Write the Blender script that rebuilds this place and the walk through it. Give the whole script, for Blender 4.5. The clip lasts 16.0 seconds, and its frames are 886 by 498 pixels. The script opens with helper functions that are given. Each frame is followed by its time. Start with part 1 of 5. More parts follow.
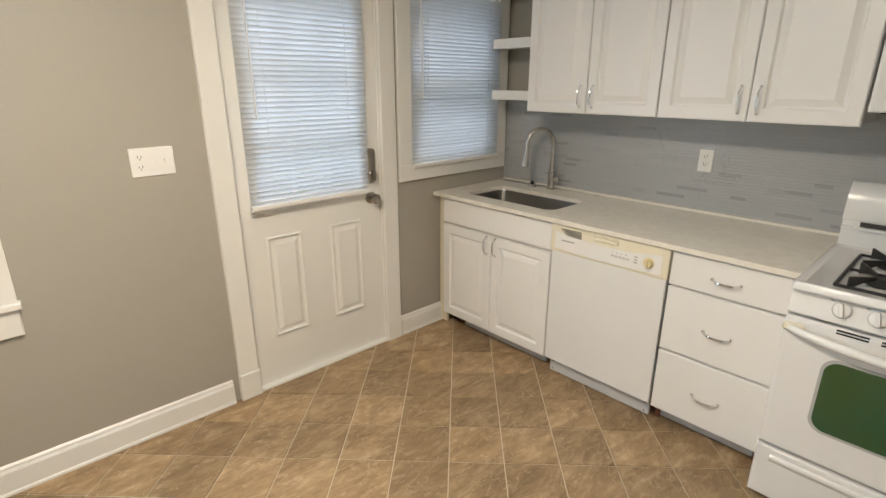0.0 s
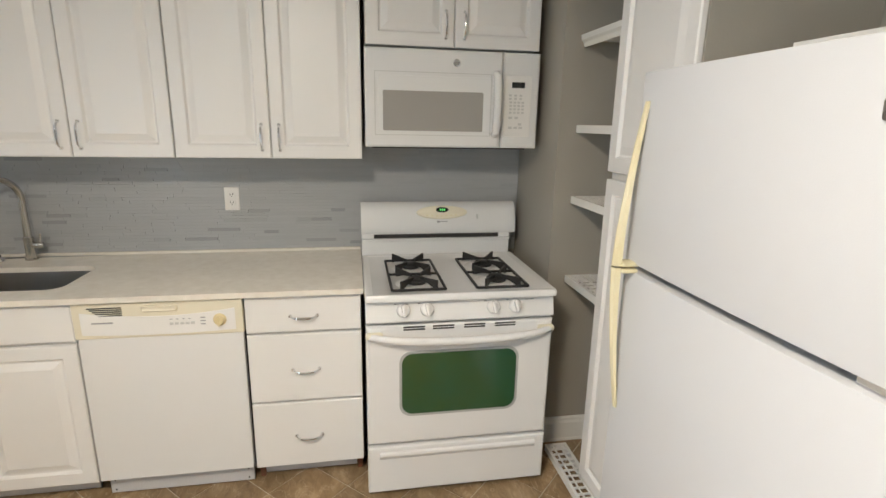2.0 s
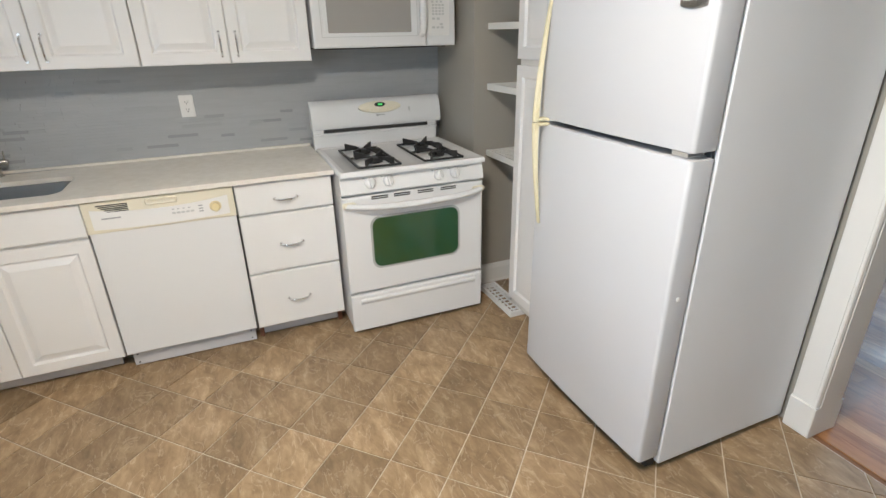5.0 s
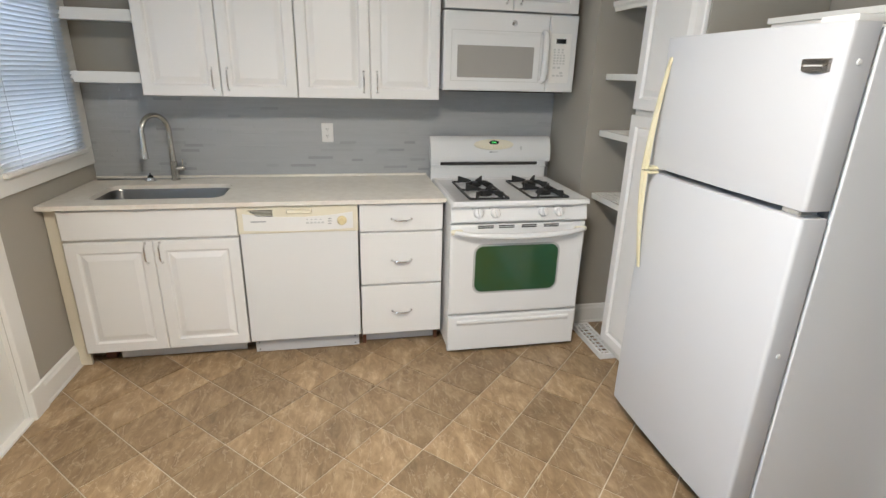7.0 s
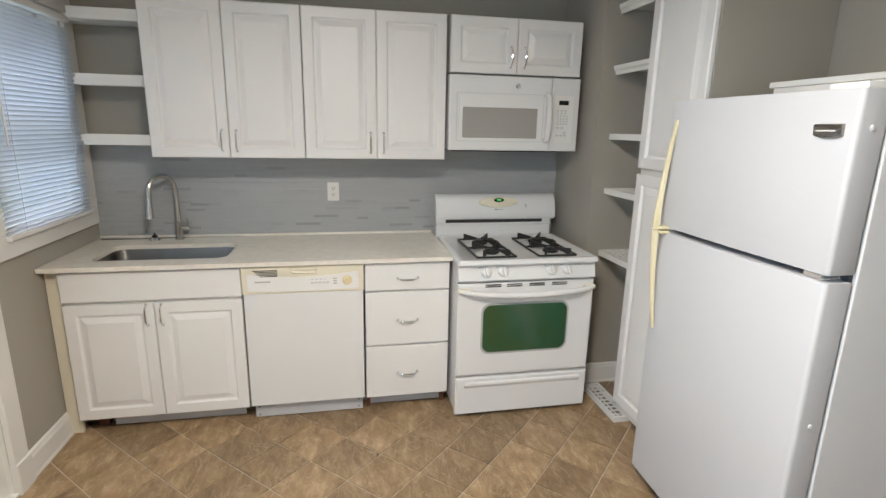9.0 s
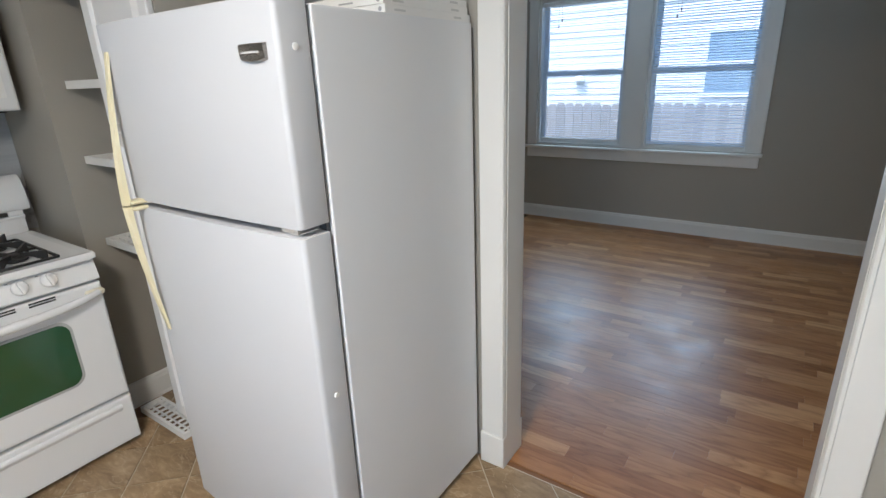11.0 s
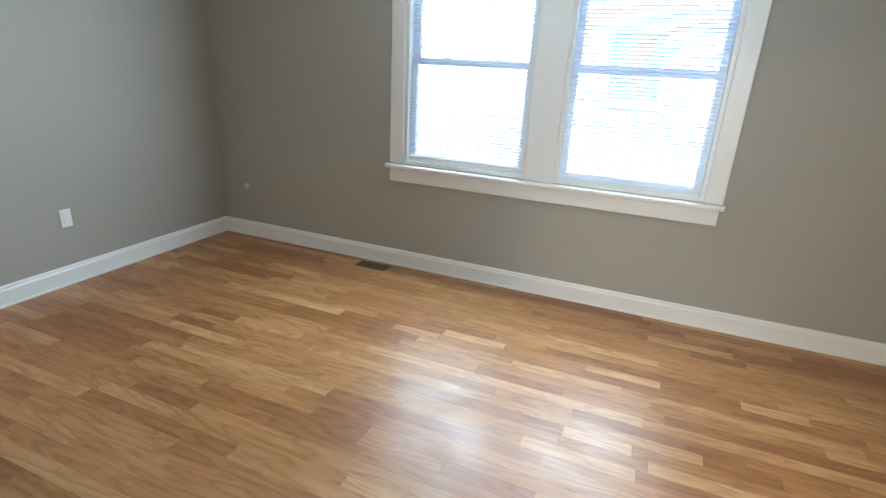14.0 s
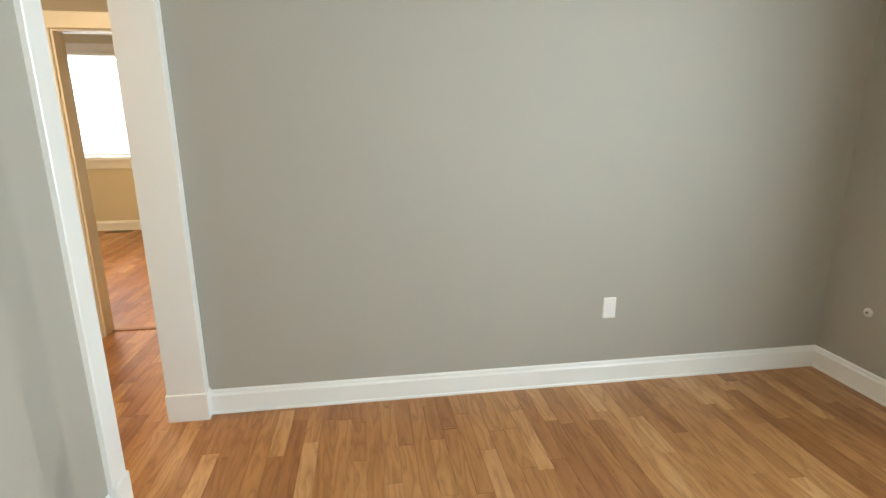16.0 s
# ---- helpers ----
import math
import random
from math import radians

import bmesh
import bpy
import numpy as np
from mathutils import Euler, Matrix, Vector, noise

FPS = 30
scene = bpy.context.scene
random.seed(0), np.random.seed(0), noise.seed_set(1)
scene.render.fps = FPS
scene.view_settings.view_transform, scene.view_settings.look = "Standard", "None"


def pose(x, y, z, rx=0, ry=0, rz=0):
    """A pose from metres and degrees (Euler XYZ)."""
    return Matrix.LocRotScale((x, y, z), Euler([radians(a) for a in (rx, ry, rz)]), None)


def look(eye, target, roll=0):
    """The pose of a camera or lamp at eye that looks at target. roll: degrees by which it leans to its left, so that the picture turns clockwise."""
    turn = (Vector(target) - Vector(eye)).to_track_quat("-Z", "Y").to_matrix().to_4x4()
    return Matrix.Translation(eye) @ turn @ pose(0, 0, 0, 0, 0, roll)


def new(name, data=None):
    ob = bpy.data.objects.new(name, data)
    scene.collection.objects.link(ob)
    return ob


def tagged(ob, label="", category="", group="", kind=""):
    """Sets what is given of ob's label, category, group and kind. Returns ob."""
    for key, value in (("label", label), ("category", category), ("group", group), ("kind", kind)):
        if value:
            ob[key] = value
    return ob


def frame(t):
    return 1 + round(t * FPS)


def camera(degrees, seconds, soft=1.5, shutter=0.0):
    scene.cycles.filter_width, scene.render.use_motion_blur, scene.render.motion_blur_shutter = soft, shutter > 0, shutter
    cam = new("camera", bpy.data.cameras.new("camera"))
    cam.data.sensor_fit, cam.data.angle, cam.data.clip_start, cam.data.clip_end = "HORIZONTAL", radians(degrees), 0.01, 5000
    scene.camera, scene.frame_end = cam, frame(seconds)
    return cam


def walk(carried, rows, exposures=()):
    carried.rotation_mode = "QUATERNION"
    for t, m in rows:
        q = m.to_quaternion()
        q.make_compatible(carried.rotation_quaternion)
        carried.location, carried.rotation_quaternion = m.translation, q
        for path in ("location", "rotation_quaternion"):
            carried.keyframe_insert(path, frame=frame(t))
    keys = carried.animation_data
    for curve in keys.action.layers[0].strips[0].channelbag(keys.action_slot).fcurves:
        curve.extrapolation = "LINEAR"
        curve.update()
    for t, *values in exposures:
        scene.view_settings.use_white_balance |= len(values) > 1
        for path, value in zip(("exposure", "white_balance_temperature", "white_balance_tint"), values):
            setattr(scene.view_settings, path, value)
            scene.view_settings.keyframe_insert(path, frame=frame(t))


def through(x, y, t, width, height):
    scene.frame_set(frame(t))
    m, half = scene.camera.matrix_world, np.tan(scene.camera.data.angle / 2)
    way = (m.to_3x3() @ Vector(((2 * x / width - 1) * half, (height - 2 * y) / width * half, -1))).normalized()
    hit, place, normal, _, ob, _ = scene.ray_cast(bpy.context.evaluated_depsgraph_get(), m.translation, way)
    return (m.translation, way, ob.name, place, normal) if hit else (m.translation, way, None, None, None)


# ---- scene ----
cam = camera(82.2, 16.0)
PATH = [
    (0, (0.067, 0.04, 1.515), (1.367, 1.427, 0.895), 0.1),
    (0.5, (0.164, 0.197, 1.526), (1.775, 1.26, 1.005), -0.2),
    (1, (0.21, 0.33, 1.538), (2.076, 0.848, 1.04), 0.2),
    (1.5, (0.211, 0.419, 1.539), (2.149, 0.419, 1.046), 0.8),
    (2, (0.19, 0.426, 1.522), (2.101, 0.086, 1.043), 1.1),
    (2.5, (0.086, 0.425, 1.532), (1.97, -0.037, 1.043), 1.1),
    (3, (-0.047, 0.486, 1.529), (1.813, -0.013, 0.988), 0.6),
    (3.5, (-0.108, 0.598, 1.523), (1.698, 0.031, 0.877), -0.3),
    (4, (-0.149, 0.752, 1.491), (1.574, 0.08, 0.729), -1.0),
    (4.2, (-0.174, 0.782, 1.481), (1.517, 0.081, 0.674), -1.5),
    (6.3, (-0.451, 0.883, 1.51), (1.327, 0.273, 0.828), 0.9),
    (6.5, (-0.452, 0.891, 1.513), (1.352, 0.342, 0.846), 1.1),
    (7, (-0.447, 0.934, 1.509), (1.405, 0.558, 0.854), 1.5),
    (7.5, (-0.438, 0.981, 1.506), (1.439, 0.777, 0.846), 1.7),
    (8, (-0.435, 1.009, 1.504), (1.464, 0.894, 0.886), 1.7),
    (8.2, (-0.434, 1.011, 1.523), (1.475, 0.897, 0.939), 1.6),
    (10.3, (-0.27, 0.724, 1.541), (1.258, -0.483, 1.086), -2.0),
    (10.5, (-0.253, 0.666, 1.533), (1.156, -0.662, 1.033), -2.2),
    (11, (-0.199, 0.418, 1.49), (0.882, -1.137, 0.848), -2.1),
    (11.5, (-0.163, 0.117, 1.472), (0.660, -1.541, 0.715), -1.4),
    (12, (-0.045, -0.19, 1.462), (0.497, -1.924, 0.626), -0.5),
    (12.5, (0.056, -0.485, 1.452), (0.394, -2.254, 0.583), 0.2),
    (13, (0.155, -0.812, 1.443), (0.459, -2.618, 0.636), 0.5),
    (13.5, (0.286, -1.1, 1.439), (0.675, -2.931, 0.735), 1.4),
    (14, (0.446, -1.423, 1.449), (1.139, -3.172, 0.773), 3.0),
    (14.5, (0.588, -1.67, 1.461), (1.8, -3.117, 0.8), 2.6),
    (15, (0.879, -1.822, 1.434), (2.436, -2.927, 0.837), 2.3),
    (15.5, (1.147, -1.965, 1.416), (2.929, -2.704, 0.886), 1.2),
    (16, (1.416, -2.122, 1.4), (3.332, -2.41, 0.905), -0.1),
]
walk(cam, [(t, look(eye, target, roll)) for t, eye, target, roll in PATH], [(0, -0.12, 6450, 10), (0.5, 0.0, 6450, 10), (1, 0.08, 6400, 10), (2, -0.02, 6300, 10), (4, 0.05, 5900, 10), (6.5, 0.08, 5850, 10), (8, 0.06, 5980, 10), (10.5, -0.09, 5680, 10), (11.5, -0.04, 5750, 10), (12, 0.33, 5800, 10), (12.5, 0.64, 5950, 10), (13.0, 1.24, 6150, 10), (14, 1.53, 6350, 10), (14.5, 1.62, 6450, 10), (15.5, 2.24, 7200, 10), (16, 2.10, 7500, 10)])
# strengths of the daylight and the lamps
SKY, SUN, KITCHEN, HALL, BOWL = 0.65, 2.5, 52.0, 7.0, 1.1
PAIR, BACKDOOR, SIDE, BED, BEDLAMP = 17.5, 1.3, 23.0, 5.0, 15.0
WARM, DAY = (1.0, 0.87, 0.71), (0.63, 0.83, 1.0)

# ---- world, sun, daylight ----
world = bpy.data.worlds.new("sky")
scene.world = world
world.use_nodes = True
wn = world.node_tree.nodes
sky = wn.new("ShaderNodeTexSky")
sky.sky_type, sky.sun_disc = "NISHITA", False
sky.sun_elevation, sky.sun_rotation = radians(55), radians(20)
world.node_tree.links.new(sky.outputs[0], wn["Background"].inputs[0])
wn["Background"].inputs[1].default_value = SKY
sun = new("sun", bpy.data.lights.new("sun", "SUN"))
sun.data.energy, sun.data.angle, sun.data.color = SUN, radians(12), (1, 0.98, 0.96)
sun.matrix_world = look((0, 0, 20), (-3.9, -10.8, 3.6))


def lamp(name, energy, color, place, size, down=True):
    ob = new(name, bpy.data.lights.new(name, "AREA"))
    ob.data.energy, ob.data.color, ob.data.shape, ob.data.size = energy, color, "DISK", size
    ob.location = place
    if not down:
        ob.rotation_euler = (math.pi, 0, 0)
    return ob


def daylight(name, energy, place, width, height, turn, spread=180):
    """Sky light that comes in through a window's opening."""
    ob = new(name, bpy.data.lights.new(name, "AREA"))
    ob.data.energy, ob.data.color, ob.data.shape, ob.data.size, ob.data.size_y = energy, DAY, "RECTANGLE", width, height
    ob.location, ob.rotation_euler, ob.data.spread = place, turn, radians(spread)
    return ob


IN_S, IN_N, IN_W = (radians(-90), 0, 0), (radians(90), 0, 0), (radians(90), 0, radians(90))
for wx in (1.63, 0.56):
    daylight("window_light", PAIR, (wx, -4.655, 1.47), 0.80, 1.30, IN_N, 175)
    daylight("window_reveal_light", PAIR * 0.08, (wx, -4.711, 1.47), 0.82, 1.32, IN_N)
daylight("door_light", BACKDOOR, (1.33, 2.338, 1.46), 0.54, 0.88, IN_S)
daylight("sink_window_light", BACKDOOR * 0.30, (2.33, 2.336, 1.56), 0.62, 0.90, IN_S)
daylight("side_window_light", SIDE, (-0.47, 2.335, 1.41), 0.88, 1.25, IN_S)
daylight("bedroom_window_light", BED, (8.535, 1.20, 1.56), 0.80, 1.20, IN_W)
lamp("bedroom_lamp_light", BEDLAMP, (1, 0.80, 0.52), (6.2, 0.4, 2.30), 0.25)
lamp("kitchen_lamp_light", KITCHEN, WARM, (0.22, 0.90, 2.30), 0.34)
lamp("hall_lamp_light", HALL, (1, 0.74, 0.46), (3.7, -0.25, 2.30), 0.2)


# ---- materials ----
def mat(name, base, rough=0.5, metal=0.0, vary=0.06, scale=4.0, fine=60.0, bump=0.05, mottle=None, coat=0.0, random=0.0, island=False, stretch=(1, 1, 1)):
    """A surface with two scales of variation and a fine relief."""
    m = bpy.data.materials.new(name)
    m.use_nodes = True
    n, l = m.node_tree.nodes, m.node_tree.links
    b = n["Principled BSDF"]
    b.inputs["Metallic"].default_value = metal
    b.inputs["Coat Weight"].default_value = coat
    tc, mp = n.new("ShaderNodeTexCoord"), n.new("ShaderNodeMapping")
    mp.inputs["Scale"].default_value = stretch
    l.new(tc.outputs["Object"], mp.inputs[0])
    big, small = n.new("ShaderNodeTexNoise"), n.new("ShaderNodeTexNoise")
    big.inputs["Scale"].default_value, small.inputs["Scale"].default_value = scale, fine
    big.inputs["Detail"].default_value = 5
    for t in (big, small):
        l.new(mp.outputs[0], t.inputs["Vector"])
    mix = n.new("ShaderNodeMix")
    mix.data_type = "RGBA"
    mix.inputs[6].default_value = (*[max(0, c * (1 - vary)) for c in base], 1)
    mix.inputs[7].default_value = (*[min(1, c * (1 + vary)) for c in (mottle or base)], 1)
    l.new(big.outputs["Fac"], mix.inputs[0])
    out = mix.outputs[2]
    if random:
        hsv = n.new("ShaderNodeHueSaturation")
        src = n.new("ShaderNodeNewGeometry").outputs["Random Per Island"] if island else n.new("ShaderNodeObjectInfo").outputs["Random"]
        mr = n.new("ShaderNodeMapRange")
        mr.inputs[3].default_value, mr.inputs[4].default_value = 1 - random, 1 + random
        l.new(src, mr.inputs[0])
        l.new(mr.outputs[0], hsv.inputs["Value"])
        l.new(out, hsv.inputs["Color"])
        out = hsv.outputs[0]
    l.new(out, b.inputs["Base Color"])
    rr = n.new("ShaderNodeMapRange")
    rr.inputs[3].default_value, rr.inputs[4].default_value = rough * 0.85, min(1, rough * 1.15)
    l.new(small.outputs["Fac"], rr.inputs[0])
    l.new(rr.outputs[0], b.inputs["Roughness"])
    if bump:
        bp = n.new("ShaderNodeBump")
        bp.inputs["Strength"].default_value, bp.inputs["Distance"].default_value = bump, 0.004
        l.new(small.outputs["Fac"], bp.inputs["Height"])
        l.new(bp.outputs[0], b.inputs["Normal"])
    return m


def wood_mat(name, island):
    """Varnished red oak strips: cathedral figure and fine pores along x, each strip its own tone."""
    m = bpy.data.materials.new(name)
    m.use_nodes = True
    n, l = m.node_tree.nodes, m.node_tree.links
    b = n["Principled BSDF"]
    rnd = n.new("ShaderNodeNewGeometry").outputs["Random Per Island"] if island else n.new("ShaderNodeObjectInfo").outputs["Random"]
    geo, add, mul = n.new("ShaderNodeNewGeometry"), n.new("ShaderNodeVectorMath"), n.new("ShaderNodeMath")
    mul.operation, mul.inputs[1].default_value = "MULTIPLY", 37.0
    l.new(rnd, mul.inputs[0])
    l.new(geo.outputs["Position"], add.inputs[0])
    l.new(mul.outputs[0], add.inputs[1])

    def stretched(x, y):
        mp = n.new("ShaderNodeMapping")
        mp.inputs["Scale"].default_value = (x, y, 1)
        l.new(add.outputs[0], mp.inputs[0])
        return mp.outputs[0]

    def ramp(source, *stops):
        r = n.new("ShaderNodeValToRGB")
        while len(r.color_ramp.elements) < len(stops):
            r.color_ramp.elements.new(0.5)
        for e, (at, color) in zip(r.color_ramp.elements, stops):
            e.position, e.color = at, (*color, 1)
        l.new(source, r.inputs[0])
        return r.outputs[0]

    def times(a, c, fac):
        k = n.new("ShaderNodeMix")
        k.data_type, k.blend_type = "RGBA", "MULTIPLY"
        k.inputs[0].default_value = fac
        l.new(a, k.inputs[6])
        l.new(c, k.inputs[7])
        return k.outputs[2]

    # growth rings cut flat: contour lines of a slow, stretched noise
    slow = n.new("ShaderNodeTexNoise")
    slow.inputs["Scale"].default_value, slow.inputs["Detail"].default_value, slow.inputs["Roughness"].default_value = 1.0, 3.0, 0.45
    l.new(stretched(1.5, 10.0), slow.inputs["Vector"])
    rings = n.new("ShaderNodeMath")
    rings.operation, rings.inputs[1].default_value = "MULTIPLY", 8.0
    l.new(slow.outputs["Fac"], rings.inputs[0])
    saw = n.new("ShaderNodeMath")
    saw.operation = "FRACT"
    l.new(rings.outputs[0], saw.inputs[0])
    pores = n.new("ShaderNodeTexNoise")
    pores.inputs["Scale"].default_value, pores.inputs["Detail"].default_value = 4.0, 6
    l.new(stretched(6.0, 90.0), pores.inputs["Vector"])
    broad = n.new("ShaderNodeTexNoise")
    broad.inputs["Scale"].default_value, broad.inputs["Detail"].default_value = 2.2, 5
    l.new(stretched(2.0, 12.0), broad.inputs["Vector"])
    tone = ramp(rnd, (0.0, (0.30, 0.132, 0.052)), (0.35, (0.40, 0.195, 0.080)), (0.75, (0.45, 0.235, 0.102)), (1.0, (0.57, 0.335, 0.165)))
    color = times(tone, ramp(saw.outputs[0], (0.0, (0.42, 0.32, 0.24)), (0.25, (0.80, 0.74, 0.68)), (0.70, (1, 1, 1)), (1.0, (0.62, 0.52, 0.43))), 0.55)
    color = times(color, ramp(pores.outputs["Fac"], (0.36, (0.55, 0.44, 0.35)), (0.56, (1, 1, 1))), 0.22)
    color = times(color, ramp(broad.outputs["Fac"], (0.30, (0.66, 0.56, 0.48)), (0.62, (1, 1, 1))), 0.38)
    gain = n.new("ShaderNodeHueSaturation")
    gain.inputs["Value"].default_value = 1.06
    gain.inputs["Saturation"].default_value = 1.03
    l.new(color, gain.inputs["Color"])
    l.new(gain.outputs[0], b.inputs["Base Color"])
    scuff = n.new("ShaderNodeTexNoise")
    scuff.inputs["Scale"].default_value, scuff.inputs["Detail"].default_value = 5.0, 6
    l.new(geo.outputs["Position"], scuff.inputs["Vector"])
    rr = n.new("ShaderNodeMapRange")
    rr.inputs[1].default_value, rr.inputs[2].default_value = 0.35, 0.65
    rr.inputs[3].default_value, rr.inputs[4].default_value = 0.31, 0.44
    l.new(scuff.outputs["Fac"], rr.inputs[0])
    l.new(rr.outputs[0], b.inputs["Roughness"])
    bp = n.new("ShaderNodeBump")
    bp.inputs["Strength"].default_value, bp.inputs["Distance"].default_value = 0.12, 0.002
    l.new(pores.outputs["Fac"], bp.inputs["Height"])
    l.new(bp.outputs[0], b.inputs["Normal"])
    return m


def tile_mat(name):
    """Slate-look ceramic in browns: clouded, with streaks that run their own way on each tile and pale veins."""
    m = bpy.data.materials.new(name)
    m.use_nodes = True
    n, l = m.node_tree.nodes, m.node_tree.links
    b = n["Principled BSDF"]
    rnd = n.new("ShaderNodeObjectInfo").outputs["Random"]
    geo, add, mul = n.new("ShaderNodeNewGeometry"), n.new("ShaderNodeVectorMath"), n.new("ShaderNodeMath")
    mul.operation, mul.inputs[1].default_value = "MULTIPLY", 53.0
    l.new(rnd, mul.inputs[0])
    l.new(geo.outputs["Position"], add.inputs[0])
    l.new(mul.outputs[0], add.inputs[1])
    turn, spin, mp = n.new("ShaderNodeCombineXYZ"), n.new("ShaderNodeMath"), n.new("ShaderNodeMapping")
    spin.operation, spin.inputs[1].default_value = "MULTIPLY", 29.0
    l.new(rnd, spin.inputs[0])
    l.new(spin.outputs[0], turn.inputs[2])
    l.new(turn.outputs[0], mp.inputs["Rotation"])
    mp.inputs["Scale"].default_value = (1.0, 2.3, 1.0)
    l.new(add.outputs[0], mp.inputs[0])

    def noise(scale, detail, distortion, rough=0.5):
        t = n.new("ShaderNodeTexNoise")
        t.inputs["Scale"].default_value, t.inputs["Detail"].default_value = scale, detail
        t.inputs["Distortion"].default_value, t.inputs["Roughness"].default_value = distortion, rough
        l.new(mp.outputs[0], t.inputs["Vector"])
        return t.outputs["Fac"]

    cloud, streak, vein = noise(4.5, 9, 0.4, 0.62), noise(11.0, 10, 0.8, 0.65), noise(5.5, 4, 1.2)
    ramp = n.new("ShaderNodeValToRGB")
    e = ramp.color_ramp.elements
    e[0].position, e[0].color = 0.34, (0.175, 0.112, 0.056, 1)
    e[1].position, e[1].color = 0.70, (0.52, 0.385, 0.235, 1)
    ramp.color_ramp.elements.new(0.52).color = (0.315, 0.215, 0.116, 1)
    half = n.new("ShaderNodeMix")
    half.inputs[0].default_value = 0.45
    l.new(cloud, half.inputs[2])
    l.new(streak, half.inputs[3])
    l.new(half.outputs[0], ramp.inputs[0])
    line = n.new("ShaderNodeValToRGB")
    le = line.color_ramp.elements
    le[0].position, le[0].color = 0.485, (0, 0, 0, 1)
    le[1].position, le[1].color = 0.515, (0, 0, 0, 1)
    le.new(0.50).color = (1, 1, 1, 1)
    l.new(vein, line.inputs[0])
    some = n.new("ShaderNodeMath")
    some.operation = "MULTIPLY"
    l.new(line.outputs[0], some.inputs[0])
    l.new(streak, some.inputs[1])
    pale = n.new("ShaderNodeMix")
    pale.data_type = "RGBA"
    pale.inputs[7].default_value = (0.54, 0.43, 0.30, 1)
    l.new(some.outputs[0], pale.inputs[0])
    l.new(ramp.outputs[0], pale.inputs[6])
    hsv, mr = n.new("ShaderNodeHueSaturation"), n.new("ShaderNodeMapRange")
    mr.inputs[3].default_value, mr.inputs[4].default_value = 0.84, 1.20
    l.new(rnd, mr.inputs[0])
    l.new(mr.outputs[0], hsv.inputs["Value"])
    l.new(pale.outputs[2], hsv.inputs["Color"])
    l.new(hsv.outputs[0], b.inputs["Base Color"])
    b.inputs["Roughness"].default_value = 0.40
    bp = n.new("ShaderNodeBump")
    bp.inputs["Strength"].default_value, bp.inputs["Distance"].default_value = 0.3, 0.003
    l.new(streak, bp.inputs["Height"])
    l.new(bp.outputs[0], b.inputs["Normal"])
    return m


def glass_mat(name, color=(1, 1, 1), rough=0.0):
    m = bpy.data.materials.new(name)
    m.use_nodes = True
    b = m.node_tree.nodes["Principled BSDF"]
    b.inputs["Base Color"].default_value = (*color, 1)
    b.inputs["Transmission Weight"].default_value, b.inputs["Roughness"].default_value, b.inputs["IOR"].default_value = 1.0, rough, 1.45
    return m


def slat_mat(name, color, through):
    """Thin plastic that lets part of the light through."""
    m = bpy.data.materials.new(name)
    m.use_nodes = True
    n, l = m.node_tree.nodes, m.node_tree.links
    b, tr, mix = n["Principled BSDF"], n.new("ShaderNodeBsdfTranslucent"), n.new("ShaderNodeMixShader")
    b.inputs["Base Color"].default_value, b.inputs["Roughness"].default_value = (*color, 1), 0.4
    # Transmitted colour is shifted to blue to paint in the daylight.
    tr.inputs[0].default_value = (color[0] * 0.90, color[1] * 0.98, min(1, color[2] * 1.12), 1)
    mix.inputs[0].default_value = through
    l.new(b.outputs[0], mix.inputs[1])
    l.new(tr.outputs[0], mix.inputs[2])
    l.new(mix.outputs[0], n["Material Output"].inputs[0])
    return m


def glow_mat(name, color, strength):
    m = bpy.data.materials.new(name)
    m.use_nodes = True
    b = m.node_tree.nodes["Principled BSDF"]
    b.inputs["Base Color"].default_value = (*color, 1)
    b.inputs["Emission Color"].default_value, b.inputs["Emission Strength"].default_value = (*color, 1), strength
    return m


WALL = mat("greige_wall_paint", (0.388, 0.364, 0.312), 0.62, vary=0.03, scale=1.5, fine=140, bump=0.10)
CREAMWALL = mat("cream_wall_paint", (0.66, 0.59, 0.43), 0.62, vary=0.03, scale=1.5, fine=140, bump=0.10)
CEIL = mat("ceiling_paint", (0.78, 0.77, 0.74), 0.8, vary=0.02, fine=90, bump=0.1)
TRIM = mat("white_trim_paint", (0.80, 0.79, 0.75), 0.33, vary=0.03, scale=3, fine=40, bump=0.05)
CAB = mat("white_cabinet_foil", (0.82, 0.81, 0.79), 0.36, vary=0.015, scale=3, fine=80, bump=0.03)
CARC = mat("cabinet_carcass", (0.72, 0.70, 0.66), 0.5, vary=0.03)
CREAM = mat("cream_side_panel", (0.74, 0.68, 0.54), 0.45, vary=0.03)
KICK = mat("grey_toe_kick", (0.56, 0.56, 0.57), 0.5, vary=0.06, scale=6)
DARK = mat("dark_gap", (0.03, 0.028, 0.025), 0.6)
REDBROWN = mat("brown_leg", (0.16, 0.06, 0.03), 0.6)
ENAMEL = mat("white_enamel", (0.78, 0.78, 0.77), 0.16, vary=0.01, scale=3, fine=30, bump=0.01)
# One white finish; doors painted darker and side paler to offset the lamp.
FRIDGE = mat("white_textured_steel_dimmed", (0.61, 0.62, 0.64), 0.46, vary=0.015, scale=3, fine=420, bump=0.06)
FRIDGESIDE = mat("white_textured_side_lifted", (0.77, 0.78, 0.79), 0.42, vary=0.02, scale=3, fine=420, bump=0.06)
YELLOW = mat("yellowed_plastic", (0.72, 0.64, 0.36), 0.4, vary=0.10, scale=7, mottle=(0.78, 0.73, 0.55))
IVORY = mat("ivory_plastic", (0.77, 0.72, 0.57), 0.38, vary=0.05, scale=8)
